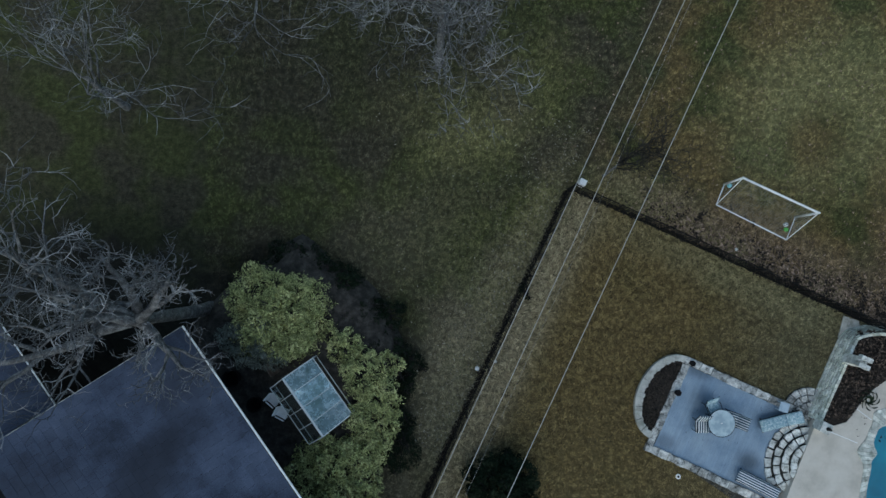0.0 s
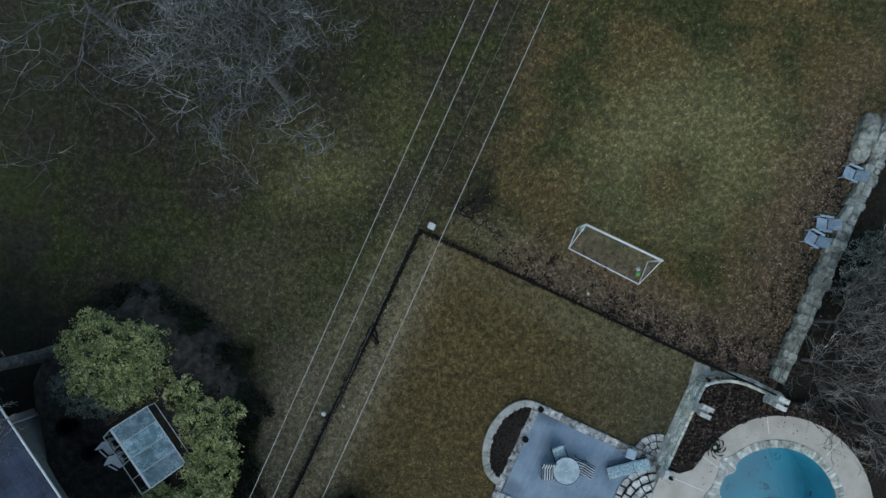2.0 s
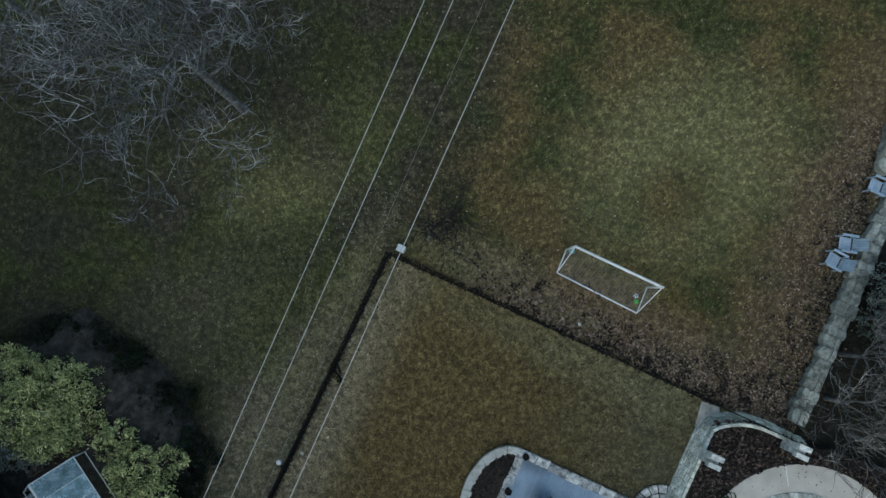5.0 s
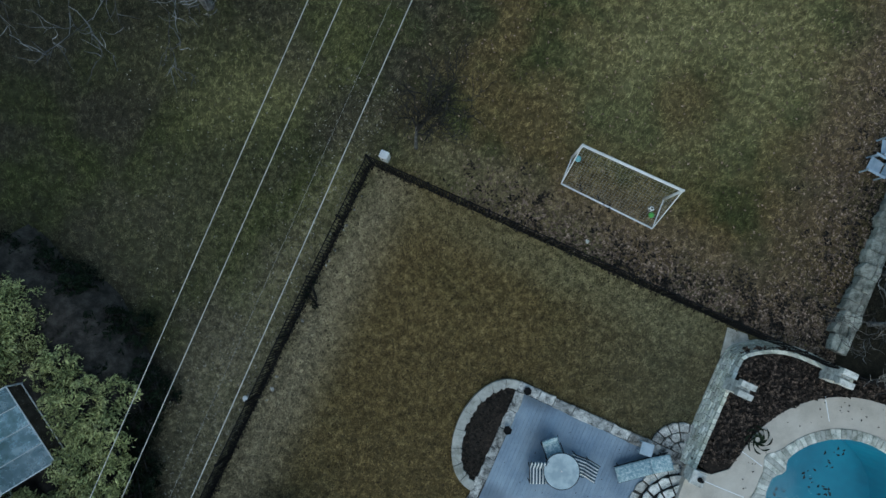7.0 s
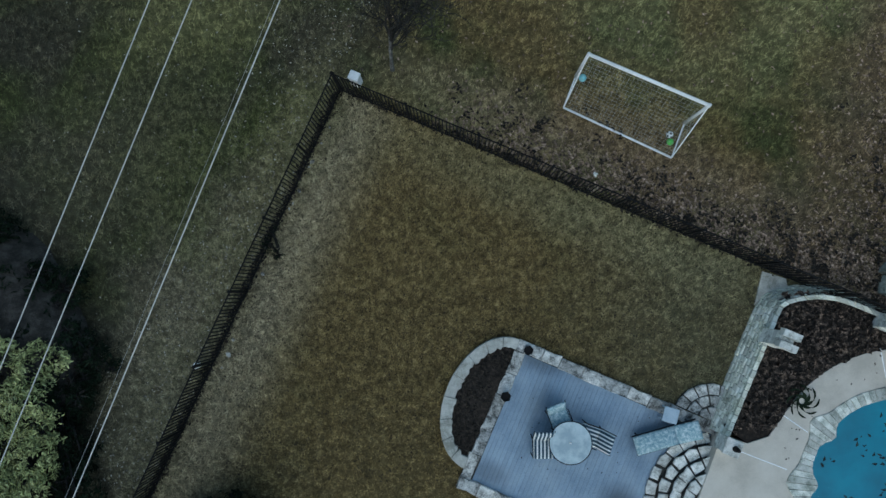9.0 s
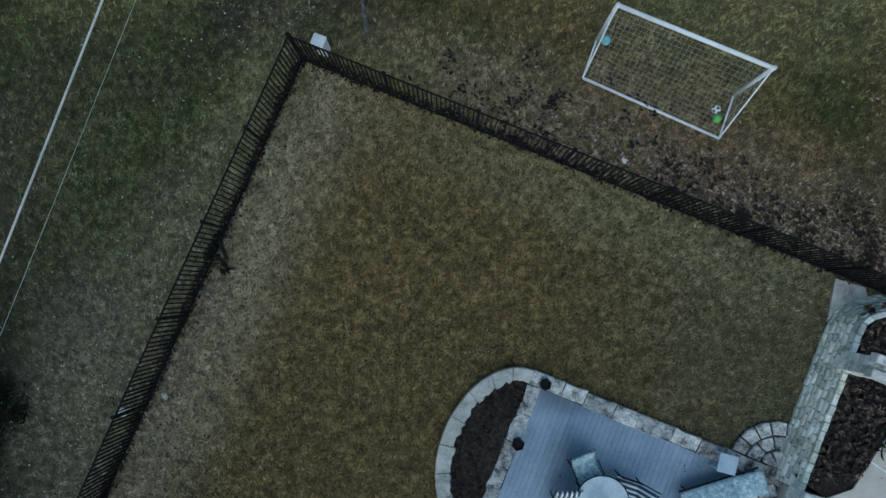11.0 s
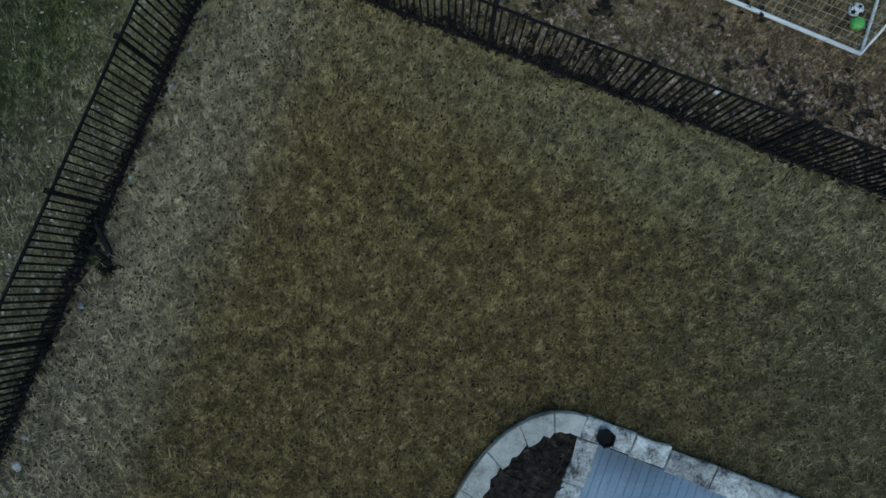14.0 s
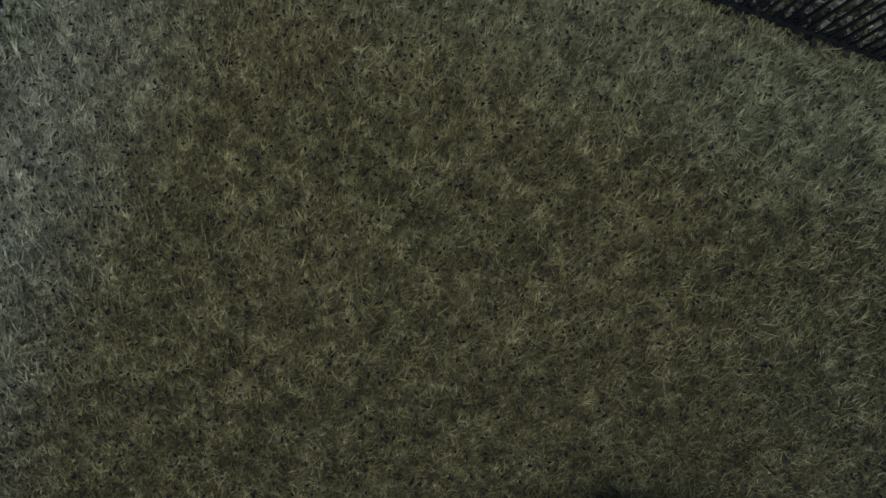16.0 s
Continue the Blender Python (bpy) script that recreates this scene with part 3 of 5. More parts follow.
def roof_slope(parent, origin, along, up, long, deep, z, pitch, label):
    """A plane of shingle courses: each course is a strip of separate tabs, the rest joined."""
    cover = bmesh.new()
    rows = int(deep / 0.28)
    n_up = (up + Vector((0, 0, pitch)))
    normal = along.cross(n_up).normalized()
    if normal.z < 0:
        normal = -normal
    base = part("deck", prism([(0, 0), (1, 0), (1, 1), (0, 1)], 0, 1), BLACK, parent)
    me = base.data
    corners = []
    for v in me.vertices:
        p = origin + along * (long * v.co.x) + n_up * (deep * v.co.y) + Vector((0, 0, z)) + normal * (-0.16 + 0.14 * v.co.z)
        v.co = p
    for r in range(rows):
        s = -random.uniform(0, 0.9)
        while s < long:
            e = s + random.uniform(0.30, 0.5)
            a, b = max(s, 0) + 0.003, min(e, long) - 0.003
            if b > a + 0.03:
                lift = random.uniform(0, 0.003)
                q = []
                for along_s, up_s, h in ((a, r * 0.28, 0.009 + lift), (b, r * 0.28, 0.009 + lift), (b, r * 0.28 + 0.29, 0.004), (a, r * 0.28 + 0.29, 0.004)):
                    q.append(cover.verts.new(origin + along * along_s + n_up * up_s + Vector((0, 0, z)) + normal * h))
                lowq = [cover.verts.new(v.co - normal * 0.012) for v in q[:2]]
                cover.faces.new(q)
                cover.faces.new((lowq[0], lowq[1], q[1], q[0]))
            s = e
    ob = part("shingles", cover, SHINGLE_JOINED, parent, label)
    tagged(ob, kind="stuff")


SHINGLE_JOINED = surface("slate_grey_shingle_courses", (0.025, 0.033, 0.056), (0.062, 0.078, 0.124), (0.095, 0.115, 0.17), 0.35, 30, 0.8, 0.004, 0.10, 0, True)
# three darker patches mixed into the shingle colour
darkened(SHINGLE_JOINED, ((-18.6, -8.6, 2.6, 0.9, 62, 0.8), (-17.9, -5.3, 1.3, 0.6, 40, 0.6), (-22.5, -9.5, 2.5, 1.5, 40, 0.6)), (0.016, 0.019, 0.030))
house = thing("house", "two-storey house with a blue-grey shingle roof and white gutter", "house")
DEEP_H, LONG_H = 7.0, 17.0
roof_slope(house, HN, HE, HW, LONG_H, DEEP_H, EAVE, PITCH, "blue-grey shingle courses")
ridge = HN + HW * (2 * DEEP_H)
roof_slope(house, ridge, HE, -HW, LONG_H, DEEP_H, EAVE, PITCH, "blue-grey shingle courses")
inset = 0.45
c0, c1 = HN + HE * inset + HW * 3.2, HN + HE * (LONG_H - inset) + HW * 3.2
c2, c3 = c1 + HW * (2 * DEEP_H - 2 * inset - 2.75), c0 + HW * (2 * DEEP_H - 2 * inset - 2.75)
bm = prism([tuple(c[:2]) for c in (c0, c1, c2, c3)], 0.0, EAVE - 0.02)
part("wall_shell", bm, CLAD, house, "light clad walls")
g0, g1 = HN - HW * 0.06 + Vector((0, 0, EAVE - 0.02)), HN + HE * LONG_H - HW * 0.06 + Vector((0, 0, EAVE - 0.02))
gutter = part("gutter", rodded(g0, g1, 0.04, None, 8), WHITE, house, "white metal gutter")
for f in (0.02, 0.6):
    p = g0 + HE * (LONG_H * f + 0.5) + HW * 3.2
    part("downpipe", rodded((p.x, p.y, 0.0), (p.x, p.y, EAVE - 0.1), 0.04), WHITE, house)
top = HN + HW * DEEP_H + Vector((0, 0, EAVE + PITCH * DEEP_H))
part("rake_trim", rodded(HN + Vector((0, 0, EAVE)), top, 0.014, None, 6), COPING, house, "thin weathered rake trim")

wing = thing("house", "house wing with a blue-grey shingle roof", "house")
WO = HN + HW * 5.42 - HE * 4.0
roof_slope(wing, WO, HE, HW, 4.3, 6.0, EAVE, PITCH, "blue-grey shingle courses")
wl = [tuple((WO + HE * a + HW * b)[:2]) for a, b in ((0.3, 0.4), (4.3, 0.4), (4.3, 6), (0.3, 6))]
part("wall_shell", prism(wl, 0, EAVE - 0.02), DARKCLAD, wing, "dark brown clad walls")
part("gutter", rodded(WO - HW * 0.06 + Vector((0, 0, EAVE)), WO + HE * 3.9 - HW * 0.06 + Vector((0, 0, EAVE)), 0.03), WHITE, wing)

# ---------------- greenhouse ----------------
MOUND = 1.35
bm = bmesh.new()
mound_mid = Vector((-15.3, -6.3, 0))
rows = []
for k, z in ((1.0, 0.0), (0.93, 0.75), (0.84, 1.22), (0.74, MOUND)):
    rows.append([bm.verts.new((mound_mid.x + math.cos(a) * 4.8 * k * (1 + 0.08 * math.sin(3 * a) + 0.05 * math.sin(7 * a + 1)), mound_mid.y + math.sin(a) * 6.2 * k * (1 + 0.07 * math.sin(5 * a) + 0.04 * math.sin(9 * a)), z)) for a in [2 * math.pi * i / 40 for i in range(40)]])
for r0, r1 in zip(rows, rows[1:]):
    for i in range(40):
        bm.faces.new((r0[i], r0[(i + 1) % 40], r1[(i + 1) % 40], r1[i]))
bm.faces.new(rows[-1])
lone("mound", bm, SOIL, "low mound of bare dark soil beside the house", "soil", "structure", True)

GX, GY = Vector((0.60, -0.80, 0)), Vector((0.80, 0.60, 0))
GO = Vector((-15.20, -5.78, 0))
greenhouse = thing("greenhouse", "small white-framed glass greenhouse beside the house", "greenhouse")
GL, GE, GW, RIDGE, EAVES = 2.95, 1.30, 0.95, 2.95, 2.1


def gp(s, w, z):
    p = GO + GX * s + GY * w
    return p.x, p.y, z


for s in (0, GL):
    for w in (-GW, GE):
        part("corner_post", rodded(gp(s, w, MOUND), gp(s, w, EAVES), 0.03, None, 6), WHITE, greenhouse)
    for w in (-GW, GE):
        part("gable_bar", rodded(gp(s, w, EAVES), gp(s, 0, RIDGE), 0.025, None, 6), WHITE, greenhouse)
for w, z in ((-GW, EAVES), (GE, EAVES), (0, RIDGE), (-GW, MOUND + 0.05), (GE, MOUND + 0.05)):
    part("rail", rodded(gp(0, w, z), gp(GL, w, z), 0.05 if z == RIDGE else 0.022, None, 6), WHITE, greenhouse)
for k in range(4):
    a, b = GL * k / 4 + 0.02, GL * (k + 1) / 4 - 0.02
    if k:
        for w in (-GW, GE):
            part("glazing_bar", rodded(gp(GL * k / 4, w, EAVES), gp(GL * k / 4, 0, RIDGE), 0.018, None, 6), WHITE, greenhouse)
    for w in (-GW, GE):
        for roof in (True, False):
            bm = bmesh.new()
            z0, z1, w1 = (EAVES, RIDGE, 0) if roof else (MOUND + 0.08, EAVES, w)
            vs = [bm.verts.new(gp(*q)) for q in ((a, w, z0), (b, w, z0), (b, w1, z1), (a, w1, z1))]
            f = bm.faces.new(vs)
            r = bmesh.ops.extrude_face_region(bm, geom=[f])
            for v in r["geom"]:
                if isinstance(v, bmesh.types.BMVert):
                    v.co += Vector((0, 0, 0.006)) if roof else GY * 0.006
            pane = part("pane", bm, PANE if roof and w > 0 else CLEAR, greenhouse, "clear glass pane")
            pane.visible_shadow = False

# ---------------- goal ----------------
NETCORD = surface('pale_net_cord', (0.3, 0.3, 0.27), (0.42, 0.42, 0.38), (0.5, 0.5, 0.46), 5, 50, 0.8, 0, 0)
BL, BR = Vector((4.30, 2.385, 0.05)), Vector((7.60, 0.79, 0.05))
GU = (BR - BL).normalized()
GB = Vector((0.438, 0.899, 0))
goal = thing("football_goal", "white steel football goal with a net", "goal")
W, HIGH, LOW = 3.66, 1.83, 0.05
TL, TR = Vector((4.69, 3.365, HIGH)), Vector((8.03, 1.872, HIGH))
FL, FR = Vector((TL.x, TL.y, 0.0)), Vector((TR.x, TR.y, 0.0))
part("crossbar", rodded(TL, TR, 0.05, None, 12), WHITE, goal, "white crossbar", True)
part("upright", rodded(FL, TL + Vector((0, 0, 0.05)), 0.05, None, 12), WHITE, goal, "", True)
part("upright", rodded(FR, TR + Vector((0, 0, 0.05)), 0.05, None, 12), WHITE, goal, "", True)
part("ground_bar", rodded(BL, BR, 0.035, None, 10), WHITE, goal, "white ground bar with worn paint", True)
part("brace", rodded(TL, BL, 0.02, None, 8), WHITE, goal)
part("brace", rodded(TR, BR, 0.02, None, 8), WHITE, goal)
part("side_bar", rodded(FL + Vector((0, 0, .04)), BL, 0.025, None, 8), WHITE, goal)
part("side_bar", rodded(FR + Vector((0, 0, .04)), BR, 0.025, None, 8), WHITE, goal)

bm = bmesh.new()
cols, rows = 30, 17
for i in range(cols + 1):
    f = i / cols
    rod(bm, TL.lerp(TR, f), BL.lerp(BR, f), 0.0035, None, 3, False)
for j in range(1, rows):
    f = j / rows
    sag = Vector((0, 0, -0.10 * math.sin(math.pi * f)))
    rod(bm, TL.lerp(BL, f) + sag * 0, TR.lerp(BR, f) + sag * 0, 0.0035, None, 3, False)
for T, F, B in ((TL, FL, BL), (TR, FR, BR)):
    for k in range(1, 8):
        f = k / 8
        rod(bm, T.lerp(F, f), T.lerp(B, f), 0.003, None, 3, False)
        rod(bm, T.lerp(B, f), F.lerp(B, f), 0.003, None, 3, False)
part("net", bm, NETCORD, goal, "pale square-mesh net")

# ---------------- trees and shrubs ----------------


def limb_mesh(bm, pts, radii, sides):
    rings = []
    for i, p in enumerate(pts):
        d = (pts[min(i + 1, len(pts) - 1)] - pts[max(i - 1, 0)]).normalized()
        side = d.orthogonal().normalized()
        other = d.cross(side)
        rings.append([bm.verts.new(p + (side * math.cos(2 * math.pi * k / sides) + other * math.sin(2 * math.pi * k / sides)) * radii[i]) for k in range(sides)])
    for a, b in zip(rings, rings[1:]):
        for k in range(sides):
            bm.faces.new((a[k], a[(k + 1) % sides], b[(k + 1) % sides], b[k]))
    tip = bm.verts.new(pts[-1] + (pts[-1] - pts[-2]) * 0.2)
    for k in range(sides):
        bm.faces.new((rings[-1][k], rings[-1][(k + 1) % sides], tip))


def grow(rng, wood, twig, p, d, long, r, depth, spread, lift, lowest=1.2):
    """A crooked limb with its side branches."""
    steps = 5
    pts, radii = [p.copy()], [r]
    for i in range(steps):
        d = (d + Vector((rng.uniform(-1, 1), rng.uniform(-1, 1), rng.uniform(-0.6, 0.8) + lift)) * (0.34 if depth > 2 else 0.44)).normalized()
        p = p + d * (long / steps)
        if p.z < lowest:
            p.z = lowest
        pts.append(p.copy())
        radii.append(r * (1 - 0.72 * (i + 1) / steps))
    limb_mesh(wood if depth > 2 else twig, pts, radii, 7 if depth > 3 else (5 if depth > 2 else 3))
    if depth == 0:
        return
    kids = {5: 5, 4: 5, 3: 5, 2: 4, 1: 3}.get(depth, 3)
    for k in range(kids):
        f = 0.25 + 0.75 * (k + rng.random()) / kids
        i = min(int(f * steps), steps - 1)
        q = pts[i].lerp(pts[i + 1], f * steps - i)
        side = d.orthogonal()
        side.rotate(Matrix.Rotation(rng.uniform(0, 2 * math.pi), 3, d))
        nd = (d * (1 - spread) + side.normalized() * spread + Vector((0, 0, lift * 0.4))).normalized()
        grow(rng, wood, twig, q, nd, long * rng.uniform(0.50, 0.72), max(radii[i] * 0.62, 0.0125), depth - 1, spread, lift, lowest)


def bare_tree(x, y, trunk_h, trunk_r, limbs, long, depth, seed, label, material=None, lean=(0, 0), spread=0.55, lift=0.12, lowest=1.2, limb_k=0.34):
    rng = random.Random(seed)
    tree = thing("bare_tree", label, "tree", x, y, 0)
    wood, twig = bmesh.new(), bmesh.new()
    trunk = bmesh.new()
    top = Vector((lean[0], lean[1], trunk_h))
    pts = [Vector((0, 0, -0.1)), Vector((lean[0] * 0.1, lean[1] * 0.1, trunk_h * 0.15)), Vector((lean[0] * 0.5, lean[1] * 0.5, trunk_h * 0.6)), top]
    limb_mesh(trunk, pts, [trunk_r * 1.35, trunk_r, trunk_r * 0.85, trunk_r * 0.6], 10)
    for az, el, f, ln in limbs:
        d = Vector((math.cos(radians(az)) * math.cos(radians(el)), math.sin(radians(az)) * math.cos(radians(el)), math.sin(radians(el))))
        grow(rng, wood, twig, pts[1].lerp(top, f), d, long * ln, trunk_r * limb_k, depth, spread, lift, lowest)
    part("trunk", trunk, BARK, tree, "", True)
    part("limb", wood, DARKTWIG if material is DARKTWIG else BARK, tree, "bare grey limbs", True)
    tagged(part("twig_spray", twig, material or TWIG, tree, "fine leafless twigs"), kind="stuff")
    return tree


PALETWIG = surface("pale_bare_twigs", (0.05, 0.047, 0.043), (0.16, 0.15, 0.138), (0.42, 0.40, 0.375), 0.6, 20, 0.9, 0, 0.5, 0, True)
ring = [(a, 32 + (i % 3) * 12, 0.55 + 0.45 * (i / 7), 1.0) for i, a in enumerate(range(0, 360, 45))]
# the big tree over the corner of the house
bare_tree(-19.5, -3.1, 7.0, 0.30, [(150, 22, 1.0, 1.35), (205, 26, 1.0, 1.3), (180, 55, 1.0, 0.8), (105, 30, 0.95, 0.85), (75, 22, 0.9, 0.8), (35, 30, 0.95, 0.7), (0, 20, 0.9, 0.7)],
          3.6, 4, 17, "large leafless grey tree overhanging the house roof", None, (-0.1, -0.1), 0.55, 0.05, 6.7, 0.74)
# crown past the rough grass
bare_tree(-9.0, 9.0, 7.0, 0.17, ring, 3.4, 4, 5, "large leafless grey tree on the rough grass", None, (0.3, -0.2), 0.55, 0.10)
bare_tree(-17.0, 12.0, 3.5, 0.16, ring[::2] + ring[1:3], 4.2, 3, 8, "leafless grey tree in the rough grass", None, (0.3, -0.2), 0.55, 0.12)
bare_tree(-24.0, 6.5, 3.5, 0.16, ring[::2] + ring[1:3], 4.0, 3, 9, "leafless grey tree in the rough grass", None, (0.2, 0.2), 0.55, 0.12)
# leafless thicket past the terrace
for k, (x, y, h) in enumerate(((15.3, -2.5, 1.2), (15.9, -0.7, 1.4), (16.6, 0.8, 1.5), (16.1, -3.9, 1.2), (17.2, -5.2, 1.4), (17.6, -2.2, 1.6), (17.9, -0.3, 1.6), (18.8, -4.2, 1.8), (18.9, 1.4, 1.8), (19.6, -2.4, 2.0), (19.4, -6.4, 2.0))):
    bare_tree(x, y, h, 0.085, [(a, 38 + (a % 40) * 0.7, 0.6 + (a % 90) / 300, 1.0) for a in range(10 + 17 * k % 60, 360, 60)], 2.5, 3, 20 + k,
              "leafless shrubby tree behind the stone wall", PALETWIG, (0.1, 0.05), 0.36, 0.14, 0.6, 0.45)
# thin sapling past the fence corner
bare_tree(-1.05, 3.64, 2.2, 0.06, [(20, 55, 0.5, 1.0), (60, 60, 0.8, 1.0), (5, 65, 1.0, 1.1), (35, 50, 1.0, 1.2), (100, 65, 0.9, 0.7), (50, 45, 0.7, 1.0), (-20, 60, 0.8, 0.8)], 2.3, 3, 31, "thin dark leafless sapling by the fence", DARKTWIG, (0.15, 0.2), 0.35, 0.2, 0.3, 0.75)


def leaf_cloud(rng, lumps, count, size):
    """Many small folded leaves spread over rounded lumps, thickest at the surface."""
    verts, faces = [], []
    total = sum(l[3] ** 2 for l in lumps)
    for cx, cy, cz, r, flat in lumps:
        for _ in range(int(count * r * r / total)):
            a, u = rng.uniform(0, 2 * math.pi), rng.uniform(-0.35, 1)
            s = math.sqrt(1 - u * u)
            n = Vector((s * math.cos(a), s * math.sin(a), u))
            k = 1 - 0.38 * rng.random() ** 2.2
            if noise.noise(Vector((cx + n.x * r, cy + n.y * r, cz + n.z * r)) * 2.3 + Vector((r, 0, 9))) < -0.04 and rng.random() < 0.9:
                continue
            bulge = 1 + 0.34 * noise.noise(Vector((cx, cy, cz)) + n * 2.3) + 0.30 * noise.noise(n * 6.5 + Vector((cy, cx, 0)))
            c = Vector((cx + n.x * r * k * bulge, cy + n.y * r * k * bulge, max(0.06, cz + n.z * r * flat * k * bulge)))
            d = (n * 0.6 + Vector((0, 0, 0.7)) + Vector((rng.uniform(-1, 1), rng.uniform(-1, 1), rng.uniform(-1, 1))) * 0.7).normalized()
            e = d.orthogonal().normalized()
            e.rotate(Matrix.Rotation(rng.uniform(0, 6.28), 3, d))
            f = d.cross(e)
            g = size * rng.uniform(0.6, 1.4)
            i = len(verts)
            verts += [c - e * g, c + f * g * 0.28 + d * g * 0.2, c + e * g, c - f * g * 0.28 + d * g * 0.2]
            faces += [(i, i + 1, i + 2), (i, i + 2, i + 3)]
    me = bpy.data.meshes.new("leaves")
    me.from_pydata(verts, [], faces)
    return me


def shrub(name, label, x, y, lumps, count, size, leaf, seed):
    rng = random.Random(seed)
    ob = thing(name, label, "shrub", x, y, 0)
    lumps = list(lumps)
    for cx, cy, cz, r, flat in lumps[:]:
        for _ in range(5 if r > 0.6 else 0):
            a, u = rng.uniform(0, 6.28), rng.uniform(0.0, 0.95)
            w = math.sqrt(1 - u * u)
            lumps.append((cx + math.cos(a) * w * r * 0.95, cy + math.sin(a) * w * r * 0.95, cz + u * r * flat * 0.85, r * rng.uniform(0.22, 0.42), 0.9))
    wood = bmesh.new()
    for cx, cy, cz, r, flat in lumps:
        limb_mesh(wood, [Vector((cx * 0.2, cy * 0.2, 0)), Vector((cx * 0.6, cy * 0.6, cz * 0.6)), Vector((cx, cy, cz + r * flat * 0.5))], [0.06, 0.045, 0.02], 5)
        for _ in range(10):
            a = rng.uniform(0, 6.28)
            tip = Vector((cx + math.cos(a) * r * 0.85, cy + math.sin(a) * r * 0.85, cz + rng.uniform(0, r * flat)))
            limb_mesh(wood, [Vector((cx, cy, cz)), Vector((cx, cy, cz)).lerp(tip, 0.5) + Vector((0, 0, 0.1)), tip], [0.025, 0.016, 0.006], 3)
    part("branch", wood, DARKTWIG, ob)
    me = leaf_cloud(rng, lumps, count, size)
    me.materials.append(leaf)
    tagged(part("foliage", me, None, ob, "many small leaves"), kind="stuff")
    return ob


shrub("evergreen_shrub", "large rounded yellow-green shrub beside the greenhouse", -15.8, -3.2,
      [(0, 0, 1.9, 1.75, 0.95), (-0.9, 0.7, 1.6, 1.3, 0.95), (0.9, 0.6, 1.5, 1.25, 0.95), (0.5, -0.8, 1.5, 1.2, 0.9), (-0.8, -0.6, 1.4, 1.2, 0.9), (1.3, -0.3, 1.1, 0.9, 0.9)], 42000, 0.066, LEAF, 3)
shrub("evergreen_shrub", "thin grey-green shrub between house and greenhouse", -16.9, -4.6,
      [(0, 0, 2.0, 0.85, 0.9), (0.8, -0.2, 1.8, 0.75, 0.9), (-0.7, 0.4, 1.9, 0.7, 0.9), (0.2, 0.8, 1.9, 0.7, 0.9)], 12000, 0.06, GREYLEAF, 4)
shrub("evergreen_shrub", "loose yellow-green shrub behind the greenhouse", -11.9, -6.0,
      [(-0.1, 0.4, 1.7, 0.95, 1.0), (0.6, -0.7, 1.5, 0.9, 1.0), (-0.9, 1.5, 1.5, 0.7, 1.0), (0.7, -1.9, 1.2, 0.85, 0.9), (0.8, 0.6, 1.0, 0.7, 0.9), (-0.2, -1.6, 1.7, 0.65, 0.9), (0.4, -3.0, 1.2, 0.8, 0.9), (-1.7, 2.0, 1.3, 0.5, 0.9)], 26000, 0.070, LEAF, 6)
shrub("evergreen_shrub", "spreading yellow-green shrub at the end of the greenhouse", -13.0, -9.9,
      [(0, 0.2, 1.7, 1.15, 0.9), (-1.2, 0.3, 1.5, 0.85, 0.9), (0.9, 0.7, 1.5, 0.9, 0.9), (0.2, -1.3, 1.6, 1.1, 0.9), (-1.2, -1.0, 1.5, 0.9, 0.9), (1.1, -0.7, 1.3, 0.8, 0.9), (-0.4, -2.6, 1.5, 1.1, 0.9)], 40000, 0.070, LEAF, 7)
shrub("evergreen_shrub", "dense dark evergreen bush in the yard", -5.75, -10.6,
      [(0, 0, 1.0, 1.15, 0.9), (-0.9, 0.3, 0.7, 0.75, 0.9), (0.8, 0.4, 0.8, 0.8, 0.9), (0.1, 0.8, 0.7, 0.65, 0.9), (0.9, -0.5, 0.8, 0.8, 0.9), (-0.7, -0.7, 0.8, 0.8, 0.9)], 24000, 0.085, DARKLEAF, 8)
shrub("evergreen_shrub", "grey-green shrub behind the stone wall", 17.4, 2.2,
      [(0, 0, 0.8, 0.9, 0.9), (0.4, -0.9, 0.7, 0.8, 0.9), (-0.4, -1.6, 0.6, 0.7, 0.9), (0.9, 0.5, 0.8, 0.8, 0.9)], 9000, 0.06, GREYLEAF, 9)
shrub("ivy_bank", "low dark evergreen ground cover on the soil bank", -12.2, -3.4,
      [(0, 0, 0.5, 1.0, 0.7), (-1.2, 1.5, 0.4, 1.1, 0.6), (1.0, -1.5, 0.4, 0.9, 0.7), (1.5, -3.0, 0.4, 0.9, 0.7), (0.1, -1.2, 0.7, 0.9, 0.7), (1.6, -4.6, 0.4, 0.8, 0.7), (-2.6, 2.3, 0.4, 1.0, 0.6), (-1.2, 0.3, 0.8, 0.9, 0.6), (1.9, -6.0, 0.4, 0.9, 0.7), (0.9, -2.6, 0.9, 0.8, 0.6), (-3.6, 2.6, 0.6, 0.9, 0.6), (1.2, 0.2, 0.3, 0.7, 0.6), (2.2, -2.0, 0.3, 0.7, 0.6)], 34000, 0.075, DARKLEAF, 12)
shrub("weed_clump", "withered dark weed against the fence", -4.5, -2.2, [(0, 0, 0.08, 0.2, 0.7), (-0.3, 0.35, 0.15, 0.24, 1.0), (-0.2, 0.8, 0.2, 0.2, 1.0)], 420, 0.045, DARKLEAF, 10)

